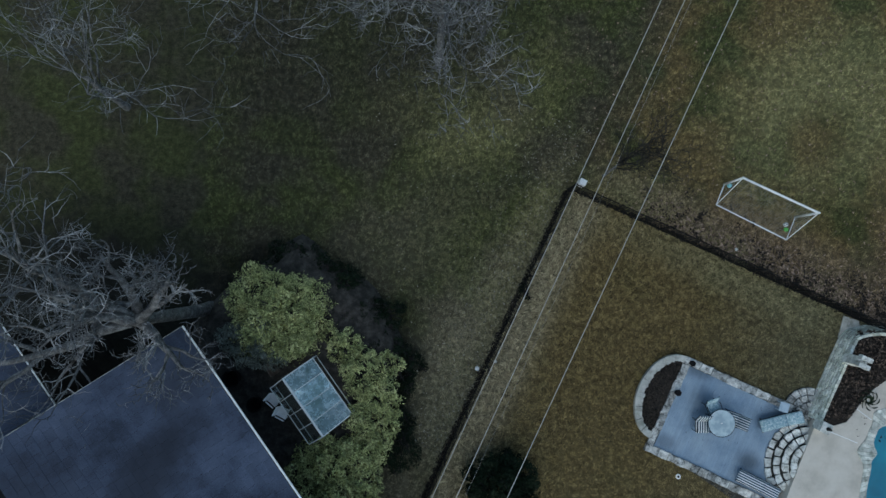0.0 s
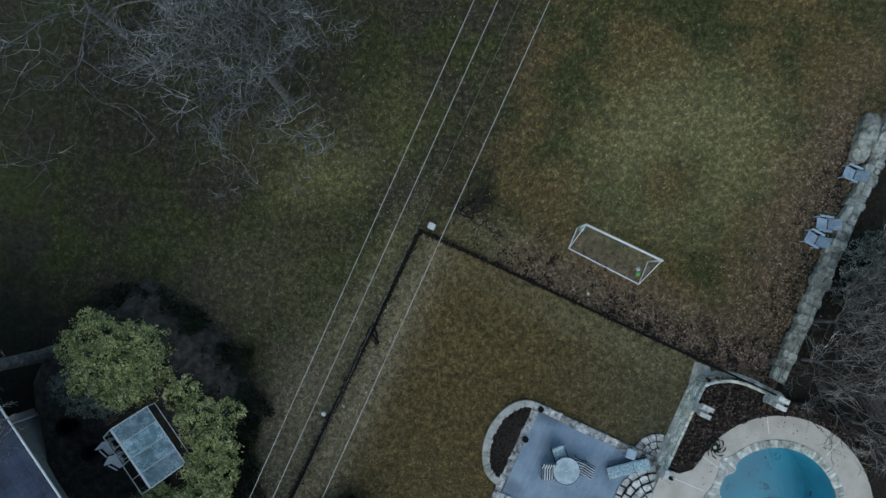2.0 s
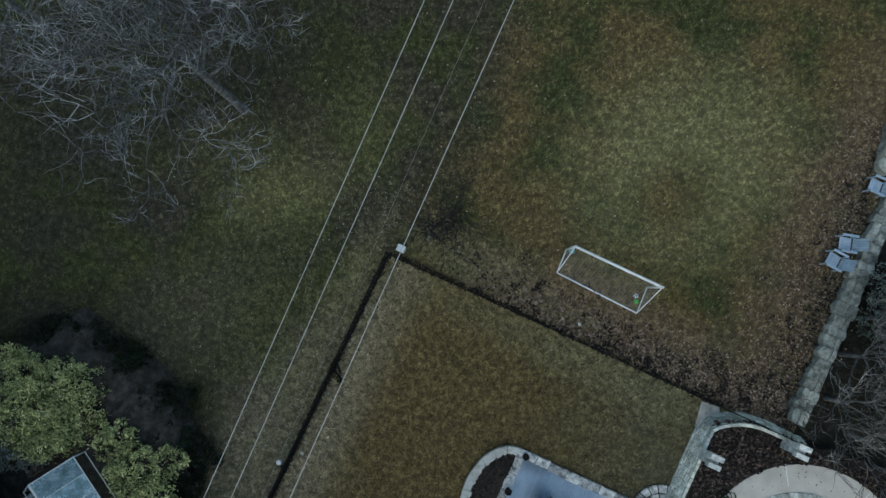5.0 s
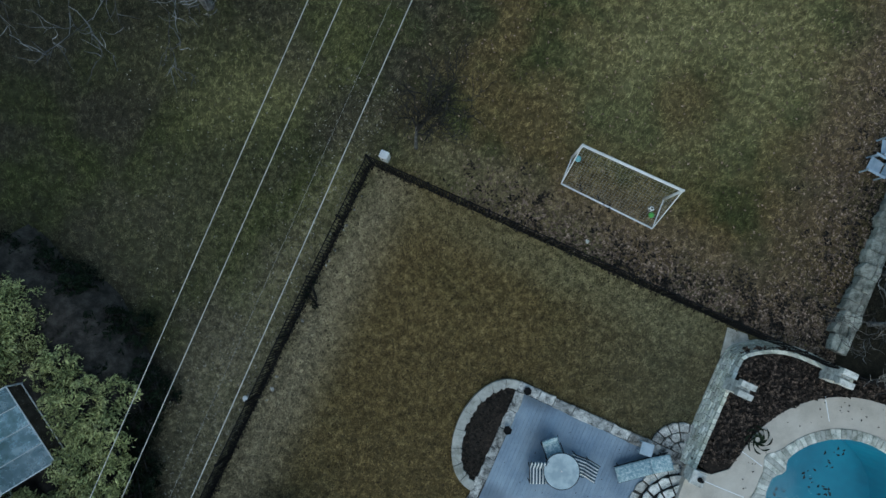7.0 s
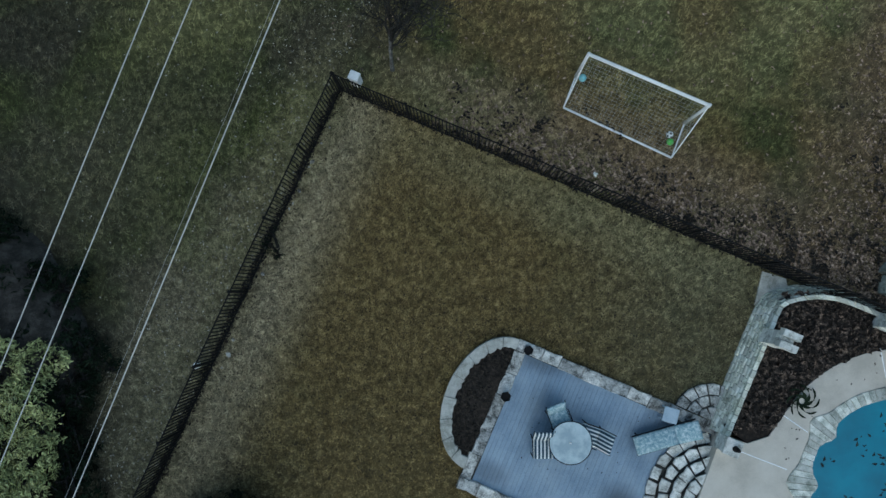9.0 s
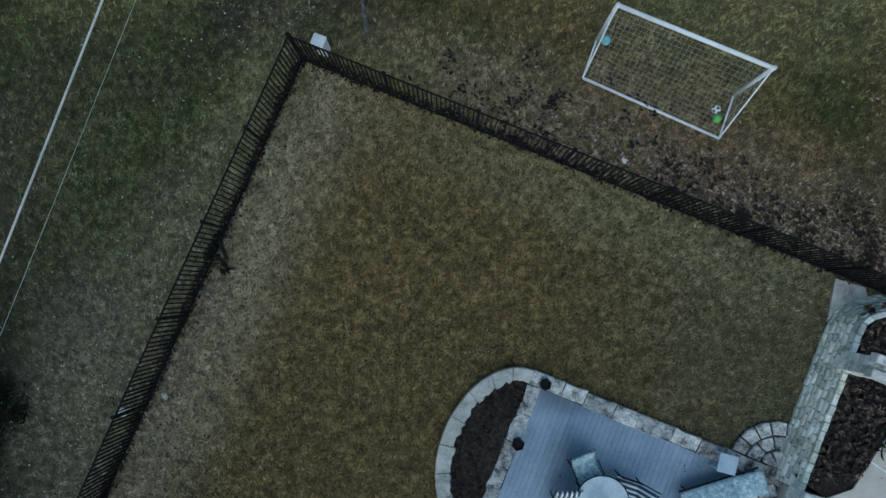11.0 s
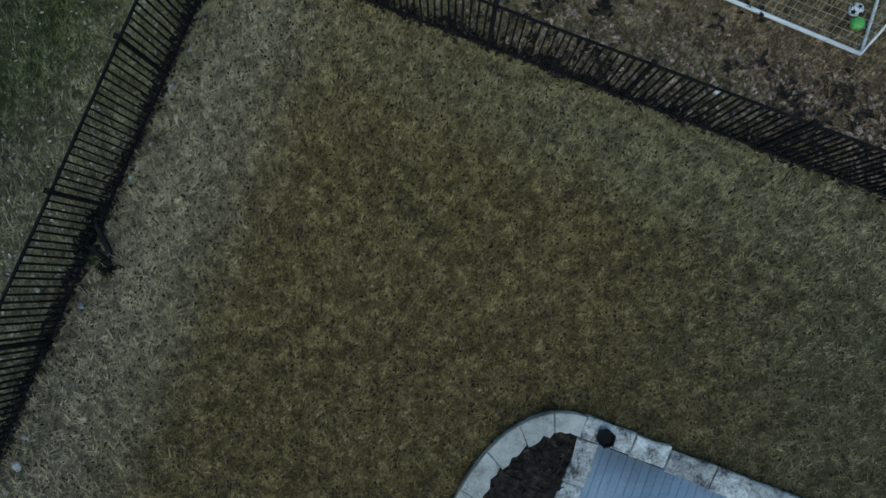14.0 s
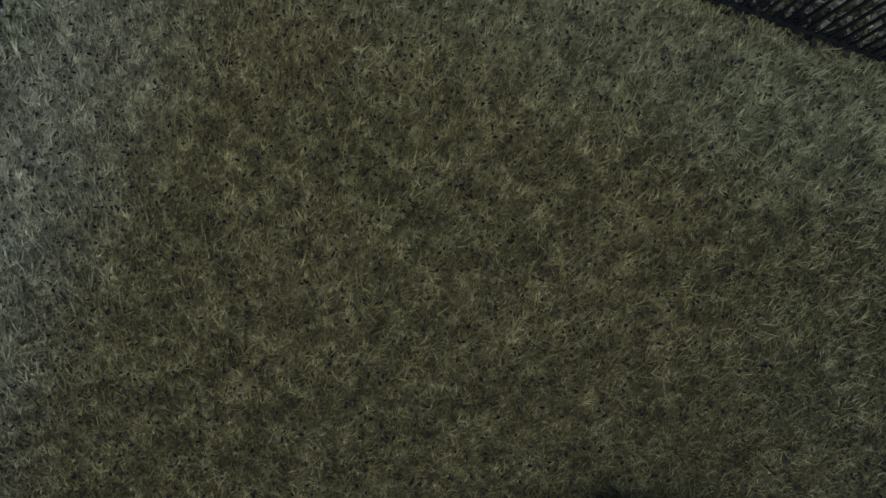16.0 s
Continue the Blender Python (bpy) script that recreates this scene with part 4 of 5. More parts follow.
# ---------------- patio furniture ----------------
def striped(name, across, along_angle):
    """Navy cloth with white stripes."""
    m, t, b = tree_of(name)
    g = t.nodes.new("ShaderNodeTexCoord")
    w = t.nodes.new("ShaderNodeTexWave")
    w.bands_direction = across
    w.inputs["Scale"].default_value = 2.9
    w.inputs["Distortion"].default_value = 0.25
    t.links.new(g.outputs["Object"], w.inputs["Vector"])
    t.links.new(ramp(t, remap(t, w.outputs["Fac"], 0.62, 0.70), [(0, (0.03, 0.065, 0.10)), (1, (0.70, 0.73, 0.74))]), b.inputs["Base Color"])
    b.inputs["Roughness"].default_value = 0.85
    bump(t, b, noise_of(t, g.outputs["Object"], 220), 0.3, 0.001)
    return m


STRIPE = striped("striped_cloth", "Y", 0)
FLORAL = surface("pale_floral_cloth", (0.16, 0.27, 0.33), (0.30, 0.42, 0.47), (0.60, 0.67, 0.70), 12, 40, 0.9, 0.002, 0.06)
PALECLOTH = surface("pale_blue_cloth", (0.34, 0.43, 0.46), (0.44, 0.52, 0.55), (0.56, 0.62, 0.64), 7, 60, 0.9, 0.002, 0.05)
DARKMETAL = surface("dark_bronze_metal", (0.010, 0.013, 0.018), (0.018, 0.022, 0.028), (0.03, 0.035, 0.04), 6, 60, 0.7, 0, 0.05, gloss=0.15)
PLASTIC = surface("pale_blue_grey_plastic", (0.30, 0.39, 0.48), (0.38, 0.47, 0.56), (0.46, 0.54, 0.62), 4, 60, 0.5, 0.001, 0.06)
m, t, b = tree_of("frosted_table_glass")
g = t.nodes.new("ShaderNodeNewGeometry")
t.links.new(ramp(t, noise_of(t, g.outputs["Position"], 3.0), [(0.38, (0.20, 0.29, 0.35)), (0.62, (0.36, 0.46, 0.52))]), b.inputs["Base Color"])
b.inputs["Roughness"].default_value, b.inputs["Coat Weight"].default_value, b.inputs["Coat Roughness"].default_value = 0.25, 0.6, 0.08
TABLETOP = m

FLOOR = 0.06
table = thing("patio_table", "round frosted-glass patio table on a dark metal base", "table", 4.22, -7.68, FLOOR)
bm = bmesh.new()
bmesh.ops.create_cone(bm, cap_ends=True, segments=48, radius1=0.61, radius2=0.60, depth=0.02, matrix=pose(0, 0, 0.70))
part("tabletop", bm, TABLETOP, table, "frosted glass top")
bm = bmesh.new()
for k in range(48):
    a, b2 = 2 * math.pi * k / 48, 2 * math.pi * (k + 1) / 48
    rod(bm, (0.615 * math.cos(a), 0.615 * math.sin(a), 0.70), (0.615 * math.cos(b2), 0.615 * math.sin(b2), 0.70), 0.014, None, 6, False)
part("rim", bm, DARKMETAL, table)
part("cap", rodded((0, 0, 0.70), (0, 0, 0.735), 0.035, 0.02, 12), WHITE, table, "white centre cap", True)
for k in range(4):
    a = math.pi / 4 + k * math.pi / 2
    part("leg", rodded((0.32 * math.cos(a), 0.32 * math.sin(a), 0), (0.5 * math.cos(a), 0.5 * math.sin(a), 0.69), 0.016), DARKMETAL, table)


def cushion(sx, sy, sz, sag=0.02):
    bm = bmesh.new()
    nx, ny = 8, 8
    top = [[bm.verts.new(((i / nx - 0.5) * sx, (j / ny - 0.5) * sy, sz * (0.55 + 0.45 * min(1, 4 * min(i, nx - i, j, ny - j) / nx)) - sag * math.sin(math.pi * i / nx) * math.sin(math.pi * j / ny))) for j in range(ny + 1)] for i in range(nx + 1)]
    low = [[bm.verts.new(((i / nx - 0.5) * sx, (j / ny - 0.5) * sy, 0)) for j in range(ny + 1)] for i in range(nx + 1)]
    for i in range(nx):
        for j in range(ny):
            bm.faces.new((top[i][j], top[i + 1][j], top[i + 1][j + 1], top[i][j + 1]))
            bm.faces.new((low[i][j], low[i][j + 1], low[i + 1][j + 1], low[i + 1][j]))
    rim = [(i, 0) for i in range(nx)] + [(nx, j) for j in range(ny)] + [(i, ny) for i in range(nx, 0, -1)] + [(0, j) for j in range(ny, 0, -1)]
    for (a, c), (d, e) in zip(rim, rim[1:] + rim[:1]):
        bm.faces.new((low[a][c], low[d][e], top[d][e], top[a][c]))
    return bm


def patio_chair(x, y, turn, cloth, label, group="chairs round the patio table"):
    """Faces its own +x."""
    c = thing("patio_chair", label, "chair", x, y, FLOOR, turn, group)
    part("seat", cushion(0.60, 0.56, 0.10), cloth, c, "seat cushion", True, pose(0, 0, 0.38))
    part("backrest", cushion(0.60, 0.56, 0.09), cloth, c, "back cushion", True, pose(-0.40, 0, 0.62, 0, 58, 0))
    for s in (-1, 1):
        part("armrest", boxed(0.5, 0.03, 0.025, 0.006, pose(0, s * 0.31, 0.60)), DARKMETAL, c)
        part("front_leg", rodded((0.24, s * 0.30, 0), (0.22, s * 0.31, 0.6), 0.015), DARKMETAL, c)
        part("back_leg", rodded((-0.30, s * 0.29, 0), (-0.24, s * 0.29, 0.4), 0.015), DARKMETAL, c)
        part("back_post", rodded((-0.26, s * 0.29, 0.38), (-0.58, s * 0.29, 0.88), 0.015), DARKMETAL, c)
    part("seat_frame", boxed(0.58, 0.60, 0.03, 0.006, pose(0, 0, 0.365)), DARKMETAL, c)
    return c


patio_chair(3.98, -7.08, -69, FLORAL, "patio chair with pale floral cushions on dark frame")
patio_chair(3.46, -7.90, -90, STRIPE, "patio chair with navy and white striped cushions")
patio_chair(4.85, -7.53, 161, STRIPE, "patio chair with navy and white striped cushions")


def lounger(x, y, turn, cloth, label):
    """Head at its own +x."""
    l = thing("sun_lounger", label, "lounger", x, y, FLOOR, turn, "loungers on the patio")
    part("mattress", cushion(1.25, 0.54, 0.09, 0.01), cloth, l, "flat mattress", True, pose(-0.34, 0, 0.30))
    part("backrest", cushion(0.72, 0.54, 0.09, 0.01), cloth, l, "raised back cushion", True, pose(0.63, 0, 0.36, 0, -12, 0))
    for s in (-1, 1):
        part("side_rail", boxed(1.95, 0.035, 0.05, 0.008, pose(0, s * 0.28, 0.28)), DARKMETAL, l)
        for u in (-0.8, 0.75):
            part("leg", rodded((u, s * 0.27, 0), (u, s * 0.27, 0.28), 0.018), DARKMETAL, l)
    for k in range(8):
        part("slat", boxed(0.05, 0.54, 0.015, 0.003, pose(-0.85 + k * 0.24, 0, 0.285)), DARKMETAL, l)
    return l


lounger(7.12, -7.61, 15.6, FLORAL, "sun lounger with pale blue floral mattress")
LONGSTRIPE = striped("long_striped_cloth", "Y", 0)
lounger(6.02, -10.48, -25, LONGSTRIPE, "sun lounger with navy and white striped mattress")
side = thing("side_table", "small square pale blue side table", "side table", 7.22, -6.95, FLOOR, -16)
part("top", boxed(0.44, 0.44, 0.03, 0.008, pose(0, 0, 0.40)), PLASTIC, side)
for sx in (-1, 1):
    for sy in (-1, 1):
        part("leg", boxed(0.04, 0.04, 0.39, 0.004, pose(sx * 0.18, sy * 0.18, 0.195)), PLASTIC, side)


def pot(x, y, z, r, h, sides=6, label="black six-sided flower pot with dark soil"):
    p = thing("flower_pot", label, "flower pot", x, y, z, 12, "pots on the patio wall")
    bm = bmesh.new()
    rings = []
    for rr, zz in ((r * 0.7, 0), (r, h), (r * 0.84, h), (r * 0.8, h - 0.05)):
        rings.append([bm.verts.new((rr * math.cos(2 * math.pi * k / sides), rr * math.sin(2 * math.pi * k / sides), zz)) for k in range(sides)])
    for a, b2 in zip(rings, rings[1:]):
        for k in range(sides):
            bm.faces.new((a[k], a[(k + 1) % sides], b2[(k + 1) % sides], b2[k]))
    bm.faces.new(rings[0][::-1])
    part("pot_body", bm, BLACK, p)
    part("soil", prism([(r * 0.82 * math.cos(2 * math.pi * k / sides), r * 0.82 * math.sin(2 * math.pi * k / sides)) for k in range(sides)], h - 0.08, h - 0.05), BLACK, p)
    return p


pot(2.40, -6.43, WALL_TOP + 0.015, 0.16, 0.24)
pot(3.10, -5.08, FLOOR, 0.15, 0.26)

# ---------------- terrace things ----------------


def pillar(x, y, z0, high, turn, label, lamp):
    """A pier of stacked stone with a cap."""
    p = thing("stone_pillar", label, "pillar", x, y, z0, turn, "piers on the terrace wall")
    n = int(high / 0.2)
    for k in range(n):
        for q in (-1, 1):
            w = 0.21 + random.uniform(-0.012, 0.012)
            cx, cy = (q * 0.105, 0) if k % 2 else (0, q * 0.105)
            sx, sy = (w / 2, 0.21) if k % 2 else (0.21, w / 2)
            part("stone", stone([(cx - sx, cy - sy), (cx + sx, cy - sy), (cx + sx, cy + sy), (cx - sx, cy + sy)], k * 0.2, k * 0.2 + 0.195, 0.012, 0.008), WHITESTONE, p)
    zt = n * 0.2
    if lamp:
        part("capstone", stone([(-0.24, -0.24), (0.24, -0.24), (0.24, 0.24), (-0.24, 0.24)], zt, zt + 0.07, 0.02, 0.01), WHITESTONE, p)
        part("lantern", rodded((0.06, 0, zt + 0.07), (0.06, 0, zt + 0.30), 0.09, 0.05, 8), BLACK, p, "dark metal lantern")
    else:
        for q in (-1, 1):
            part("cap_block", stone([(-0.26, q * 0.17 - 0.1), (0.26, q * 0.17 - 0.1), (0.26, q * 0.17 + 0.1), (-0.26, q * 0.17 + 0.1)], zt, zt + 0.24, 0.02, 0.012), WHITESTONE, p)
    return p


pillar(10.06, -4.68, DECK_Z - 0.04, 1.1, TURN, "pale stone pier with a notched cap by the mulch bed", False)
pillar(13.36, -4.24, DECK_Z - 0.04, 1.1, TURN, "pale stone pier with a notched cap by the mulch bed", False)
pillar(8.64, -7.68, DECK_Z, 0.62, TURN, "low pale stone pier with a dark lantern", True)

agave = thing("agave_plant", "small dark spiky succulent at the edge of the bed", "plant", 10.95, -6.50, DECK_Z)
for k in range(8):
    a = 2 * math.pi * k / 8 + 0.2
    bm = bmesh.new()
    pts = []
    for i in range(7):
        f = i / 6
        aa = a + 1.5 * f ** 1.3
        pts.append((Vector((math.cos(aa) * (0.08 + 0.40 * f), math.sin(aa) * (0.08 + 0.40 * f), 0.04 + 0.24 * f - 0.20 * f * f)), 0.075 * math.sin(math.pi * (0.15 + 0.82 * f)) + 0.008))
    L = [bm.verts.new(p + Vector((-math.sin(a), math.cos(a), 0)) * w) for p, w in pts]
    M = [bm.verts.new(p - Vector((0, 0, 0.015))) for p, w in pts]
    R = [bm.verts.new(p - Vector((-math.sin(a), math.cos(a), 0)) * w) for p, w in pts]
    for i in range(6):
        bm.faces.new((L[i], L[i + 1], M[i + 1], M[i]))
        bm.faces.new((M[i], M[i + 1], R[i + 1], R[i]))
    part("leaf", bm, DARKLEAF, agave)

# dry-stone ledge along the far lawn
ledge = thing("stone_ledge", "long low ledge of weathered grey flagstones", "wall", kind="structure")
la, lb = Vector((13.62, -3.35, 0)), Vector((19.6, 10.2, 0))
way = (lb - la).normalized()
out = Vector((way.y, -way.x, 0))
part("core", prism([tuple((la + out * 0.1)[:2]), tuple((lb + out * 0.1)[:2]), tuple((lb + out * 0.7)[:2]), tuple((la + out * 0.7)[:2])], 0, 0.30), FLAG, ledge)
s, total = 0.0, (lb - la).length
while s < total - 0.1:
    e = min(total, s + random.uniform(0.28, 0.62))
    cut = random.uniform(0.26, 0.5)
    for w0, w1 in ((0.0 + random.uniform(-0.09, 0.09), cut), (cut + 0.01, 0.74 + random.uniform(-0.16, 0.10))):
        j = [random.uniform(-0.05, 0.05) for _ in range(6)]
        loop = [tuple((la + way * q + out * w)[:2]) for q, w in ((s + 0.006, w0 + j[0]), ((s + e) / 2, w0 - 0.03 + j[1]), (e - 0.006, w0 + j[2]), (e + j[3] * 0.3, w1 - 0.05), ((s + e) / 2 + j[4], w1), (s + j[5] * 0.3, w1 - 0.05))]
        part("flagstone", stone(loop, 0.0 if w0 < 0.2 else 0.25, 0.36 + random.uniform(-0.025, 0.02), 0.025, 0.025), FLAG, ledge)
    s = e
block = thing("stone_block", "pile of large pale boulders on the ledge", "boulder", 18.0, 7.85, 0, 65)
for x, y, z, sx, sy in ((0, 0, 0.62, 0.75, 0.42), (0.7, 0.1, 0.55, 0.6, 0.45), (-0.75, -0.1, 0.5, 0.5, 0.4), (0.1, -0.7, 0.55, 0.7, 0.35)):
    part("boulder", stone([(x + sx * math.cos(a) * random.uniform(0.85, 1.1), y + sy * math.sin(a) * random.uniform(0.85, 1.1)) for a in [k * math.pi / 4 for k in range(8)]], 0.0, z, 0.08, 0.06), FLAG, block)


def garden_chair(x, y, turn):
    """A low slatted chair; faces its own +x."""
    c = thing("garden_chair", "pale blue-grey slatted garden chair by the stone ledge", "chair", x, y, 0, turn, "chairs along the stone ledge")
    for k in range(5):
        part("seat_slat", boxed(0.095, 0.52, 0.02, 0.004, pose(0.22 - k * 0.105, 0, 0.37 - k * 0.018, 0, 8, 0)), PLASTIC, c)
    for k in range(5):
        part("back_slat", boxed(0.62, 0.095, 0.02, 0.004, pose(-0.44, -0.21 + k * 0.105, 0.60, 0, 62, 0)), PLASTIC, c)
    for s2 in (-1, 1):
        part("armrest", boxed(0.66, 0.10, 0.022, 0.005, pose(-0.06, s2 * 0.33, 0.56)), PLASTIC, c)
        part("front_leg", boxed(0.05, 0.05, 0.55, 0.005, pose(0.24, s2 * 0.30, 0.275)), PLASTIC, c)
        part("back_leg", boxed(0.05, 0.05, 0.55, 0.005, pose(-0.34, s2 * 0.30, 0.275)), PLASTIC, c)
    return c


garden_chair(17.25, 6.22, 158)
garden_chair(15.98, 3.82, 172)
garden_chair(15.48, 3.14, 152)

# ---------------- by the goal and the fence ----------------
LIME = surface("lime_green_rubber", (0.10, 0.42, 0.06), (0.16, 0.55, 0.10), (0.22, 0.62, 0.15), 8, 60, 0.5, 0.001, 0)
TEAL = surface("pale_teal_rubber", (0.16, 0.42, 0.48), (0.22, 0.52, 0.58), (0.3, 0.6, 0.65), 8, 60, 0.5, 0.001, 0)


def ball(name, x, y, r, mats, label):
    bm = bmesh.new()
    bmesh.ops.create_icosphere(bm, subdivisions=3, radius=r, matrix=pose(x, y, r))
    if len(mats) > 1:
        spots = bmesh.new()
        bmesh.ops.create_icosphere(spots, subdivisions=1, radius=1)
        dirs = [v.co.copy() for v in spots.verts][:12]
        spots.free()
        for f in bm.faces:
            n = (f.calc_center_median() - Vector((x, y, r))).normalized()
            f.material_index = 1 if max(n.dot(d) for d in dirs) > 0.945 else 0
    ob = lone(name, bm, mats, label, "ball", smooth=True)
    return ob


ball("football", 7.54, 1.50, 0.11, (WHITE, BLACK), "black and white football on the grass in the goal")
ball("play_ball", 7.55, 1.27, 0.105, (LIME,), "lime green rubber ball on the grass in the goal")
ball("play_ball", 4.89, 3.30, 0.12, (TEAL,), "pale teal rubber ball at the goal post")

ub = thing("utility_box", "pale grey utility box behind the fence corner", "utility box", -2.15, 3.22, 0, TURN)
part("body", boxed(0.30, 0.26, 0.62, 0.015, pose(0, 0, 0.31)), WHITE, ub)
part("lid", boxed(0.33, 0.29, 0.06, 0.02, pose(0, 0, 0.65)), WHITE, ub, "pale overhanging lid")
part("latch", boxed(0.05, 0.02, 0.08, 0.004, pose(0, -0.16, 0.5)), DARKMETAL, ub)
mk = thing("marker_post", "short white capped pipe beside the fence", "pipe", -6.89, -5.55, 0)
part("pipe", rodded((0, 0, 0), (0, 0, 0.28), 0.06, None, 14), WHITE, mk, "", True)
part("cap", rodded((0, 0, 0.28), (0, 0, 0.33), 0.11, 0.09, 14), WHITE, mk, "", True)

paper = bmesh.new()
bmesh.ops.create_icosphere(paper, subdivisions=2, radius=0.075)
for v in paper.verts:
    v.co *= 0.7 + 0.6 * random.random()
    v.co.z = max(0, v.co.z * 0.5 + 0.035)
lone("crumpled_paper", paper, COPING, "crumpled white scrap lying on the leaves", "litter", at=pose(5.26, 0.28, 0.0))
disc = thing("valve_cover", "small round white cover set in the lawn", "cover", 2.55, -10.34, 0)
part("rim", rodded((0, 0, 0), (0, 0, 0.035), 0.12, 0.11, 18), WHITE, disc)
part("lid", rodded((0, 0, 0.035), (0, 0, 0.045), 0.055, 0.05, 14), MORTAR, disc, "dark centre")


def rock(x, y, r, label="small pale stone at the foot of the fence"):
    bm = bmesh.new()
    bmesh.ops.create_icosphere(bm, subdivisions=2, radius=1)
    o = Vector((x * 3, y * 3, 0))
    for v in bm.verts:
        k = 0.8 + 0.45 * noise.noise(v.co * 1.3 + o)
        v.co = Vector((v.co.x * r * k * 1.2, v.co.y * r * k * 0.85, max(-0.01, v.co.z * r * k * 0.6 + r * 0.2)))
    lone("rock", bm, CAPSTONE, label, "rock", at=pose(x, y, 0, 0, 0, random.uniform(0, 180)), group="stones along the fence")


for x, y, r in ((-3.63, 0.75, 0.075), (-3.72, 0.58, 0.05), (-4.02, -0.15, 0.07), (-4.22, -0.55, 0.055), (-4.33, -0.72, 0.05), (-5.12, -2.74, 0.065), (-5.98, -4.75, 0.06), (-6.12, -5.2, 0.085),
                (-6.3, -5.6, 0.05), (-3.35, 1.35, 0.05), (-3.1, 1.85, 0.045)):
    rock(x + U.x * 0.10, y + U.y * 0.10, r * 1.15)

# ---------------- by the greenhouse ----------------
for x, y, r in ((-16.73, -7.15, 0.34), (-17.82, -6.06, 0.40)):
    tub = thing("plastic_tub", "round black plastic tub on bare soil", "tub", x, y, MOUND, 0, "black tubs by the house")
    bm = bmesh.new()
    rings = [[bm.verts.new((rr * math.cos(2 * math.pi * k / 24), rr * math.sin(2 * math.pi * k / 24), zz)) for k in range(24)] for rr, zz in ((r * 0.8, 0), (r, 0.5), (r * 0.93, 0.5), (r * 0.78, 0.06))]
    for a, b2 in zip(rings, rings[1:]):
        for k in range(24):
            bm.faces.new((a[k], a[(k + 1) % 24], b2[(k + 1) % 24], b2[k]))
    bm.faces.new(rings[0][::-1])
    bm.faces.new(rings[-1])
    part("tub_body", bm, BLACK, tub)
for x, y, turn in ((-15.85, -6.90, -40), (-15.45, -7.45, -25)):
    c = thing("plastic_chair", "white plastic garden chair beside the greenhouse", "chair", x, y, MOUND, turn, "white plastic chairs")
    part("seat", boxed(0.46, 0.46, 0.03, 0.01, pose(0, 0, 0.43)), WHITE, c)
    part("backrest", boxed(0.04, 0.44, 0.44, 0.012, pose(-0.26, 0, 0.66, 0, -12, 0)), WHITE, c)
    for sx in (-1, 1):
        part("armrest", boxed(0.44, 0.05, 0.03, 0.008, pose(0, sx * 0.25, 0.64)), WHITE, c)
        for sy in (-1, 1):
            part("leg", boxed(0.04, 0.04, 0.43, 0.004, pose(sx * 0.2, sy * 0.2, 0.215)), WHITE, c)
WOOD = surface("weathered_wood", (0.10, 0.075, 0.055), (0.19, 0.15, 0.12), (0.28, 0.23, 0.19), 3, 40, 0.85, 0.003, 0.15, 0, False, (1, 6, 1, 0.6))
crate = thing("wooden_crate", "weathered open wooden crate on bare soil", "crate", -16.06, -5.58, MOUND, -55)
for s2 in (-1, 1):
    for z in (0.08, 0.2, 0.32):
        part("side_board", boxed(0.6, 0.02, 0.09, 0.003, pose(0, s2 * 0.2, z)), WOOD, crate)
        part("end_board", boxed(0.02, 0.38, 0.09, 0.003, pose(s2 * 0.29, 0, z)), WOOD, crate)
part("bottom_board", boxed(0.58, 0.38, 0.02, 0.003, pose(0, 0, 0.015)), WOOD, crate)

# ---------------- scattered pieces ----------------


def plan_free(x, y):
    """Open grass: clear of the patio, the terrace and the house."""
    p = Vector((x, y, 0)) - NW
    u, v = p.dot(U) , p.dot(V)
    if -0.02 < u < WIDE + 0.2 and -0.02 < v < DEEP + 0.35:
        return False
    if u <= 0 and (u / BULGE) ** 2 + ((v - 2.1) / ARC) ** 2 < 1.0:
        return False
    q = Vector((x, y, 0)) - WALL_A
    if q.dot(U) > -0.05 and y < -3.0 - 0.385 * (x - 11.0) and x > 5:
        return False
    if q.dot(U) > -1.35 and -0.2 > q.dot(V) - 2.9 and q.dot(V) > 2.6 and x > 5:
        return False
    h = Vector((x, y, 0)) - HN
    if h.dot(HW) > -0.2 and h.dot(HE) > -4.5:
        return False
    if ((x - POOL[0]) ** 2 + (y - POOL[1]) ** 2) < 25:
        return False
    if ((x + 15.3) / 5.0) ** 2 + ((y + 6.3) / 5.9) ** 2 < 1:
        return False
    return not (x > 5 and y < -10.5)


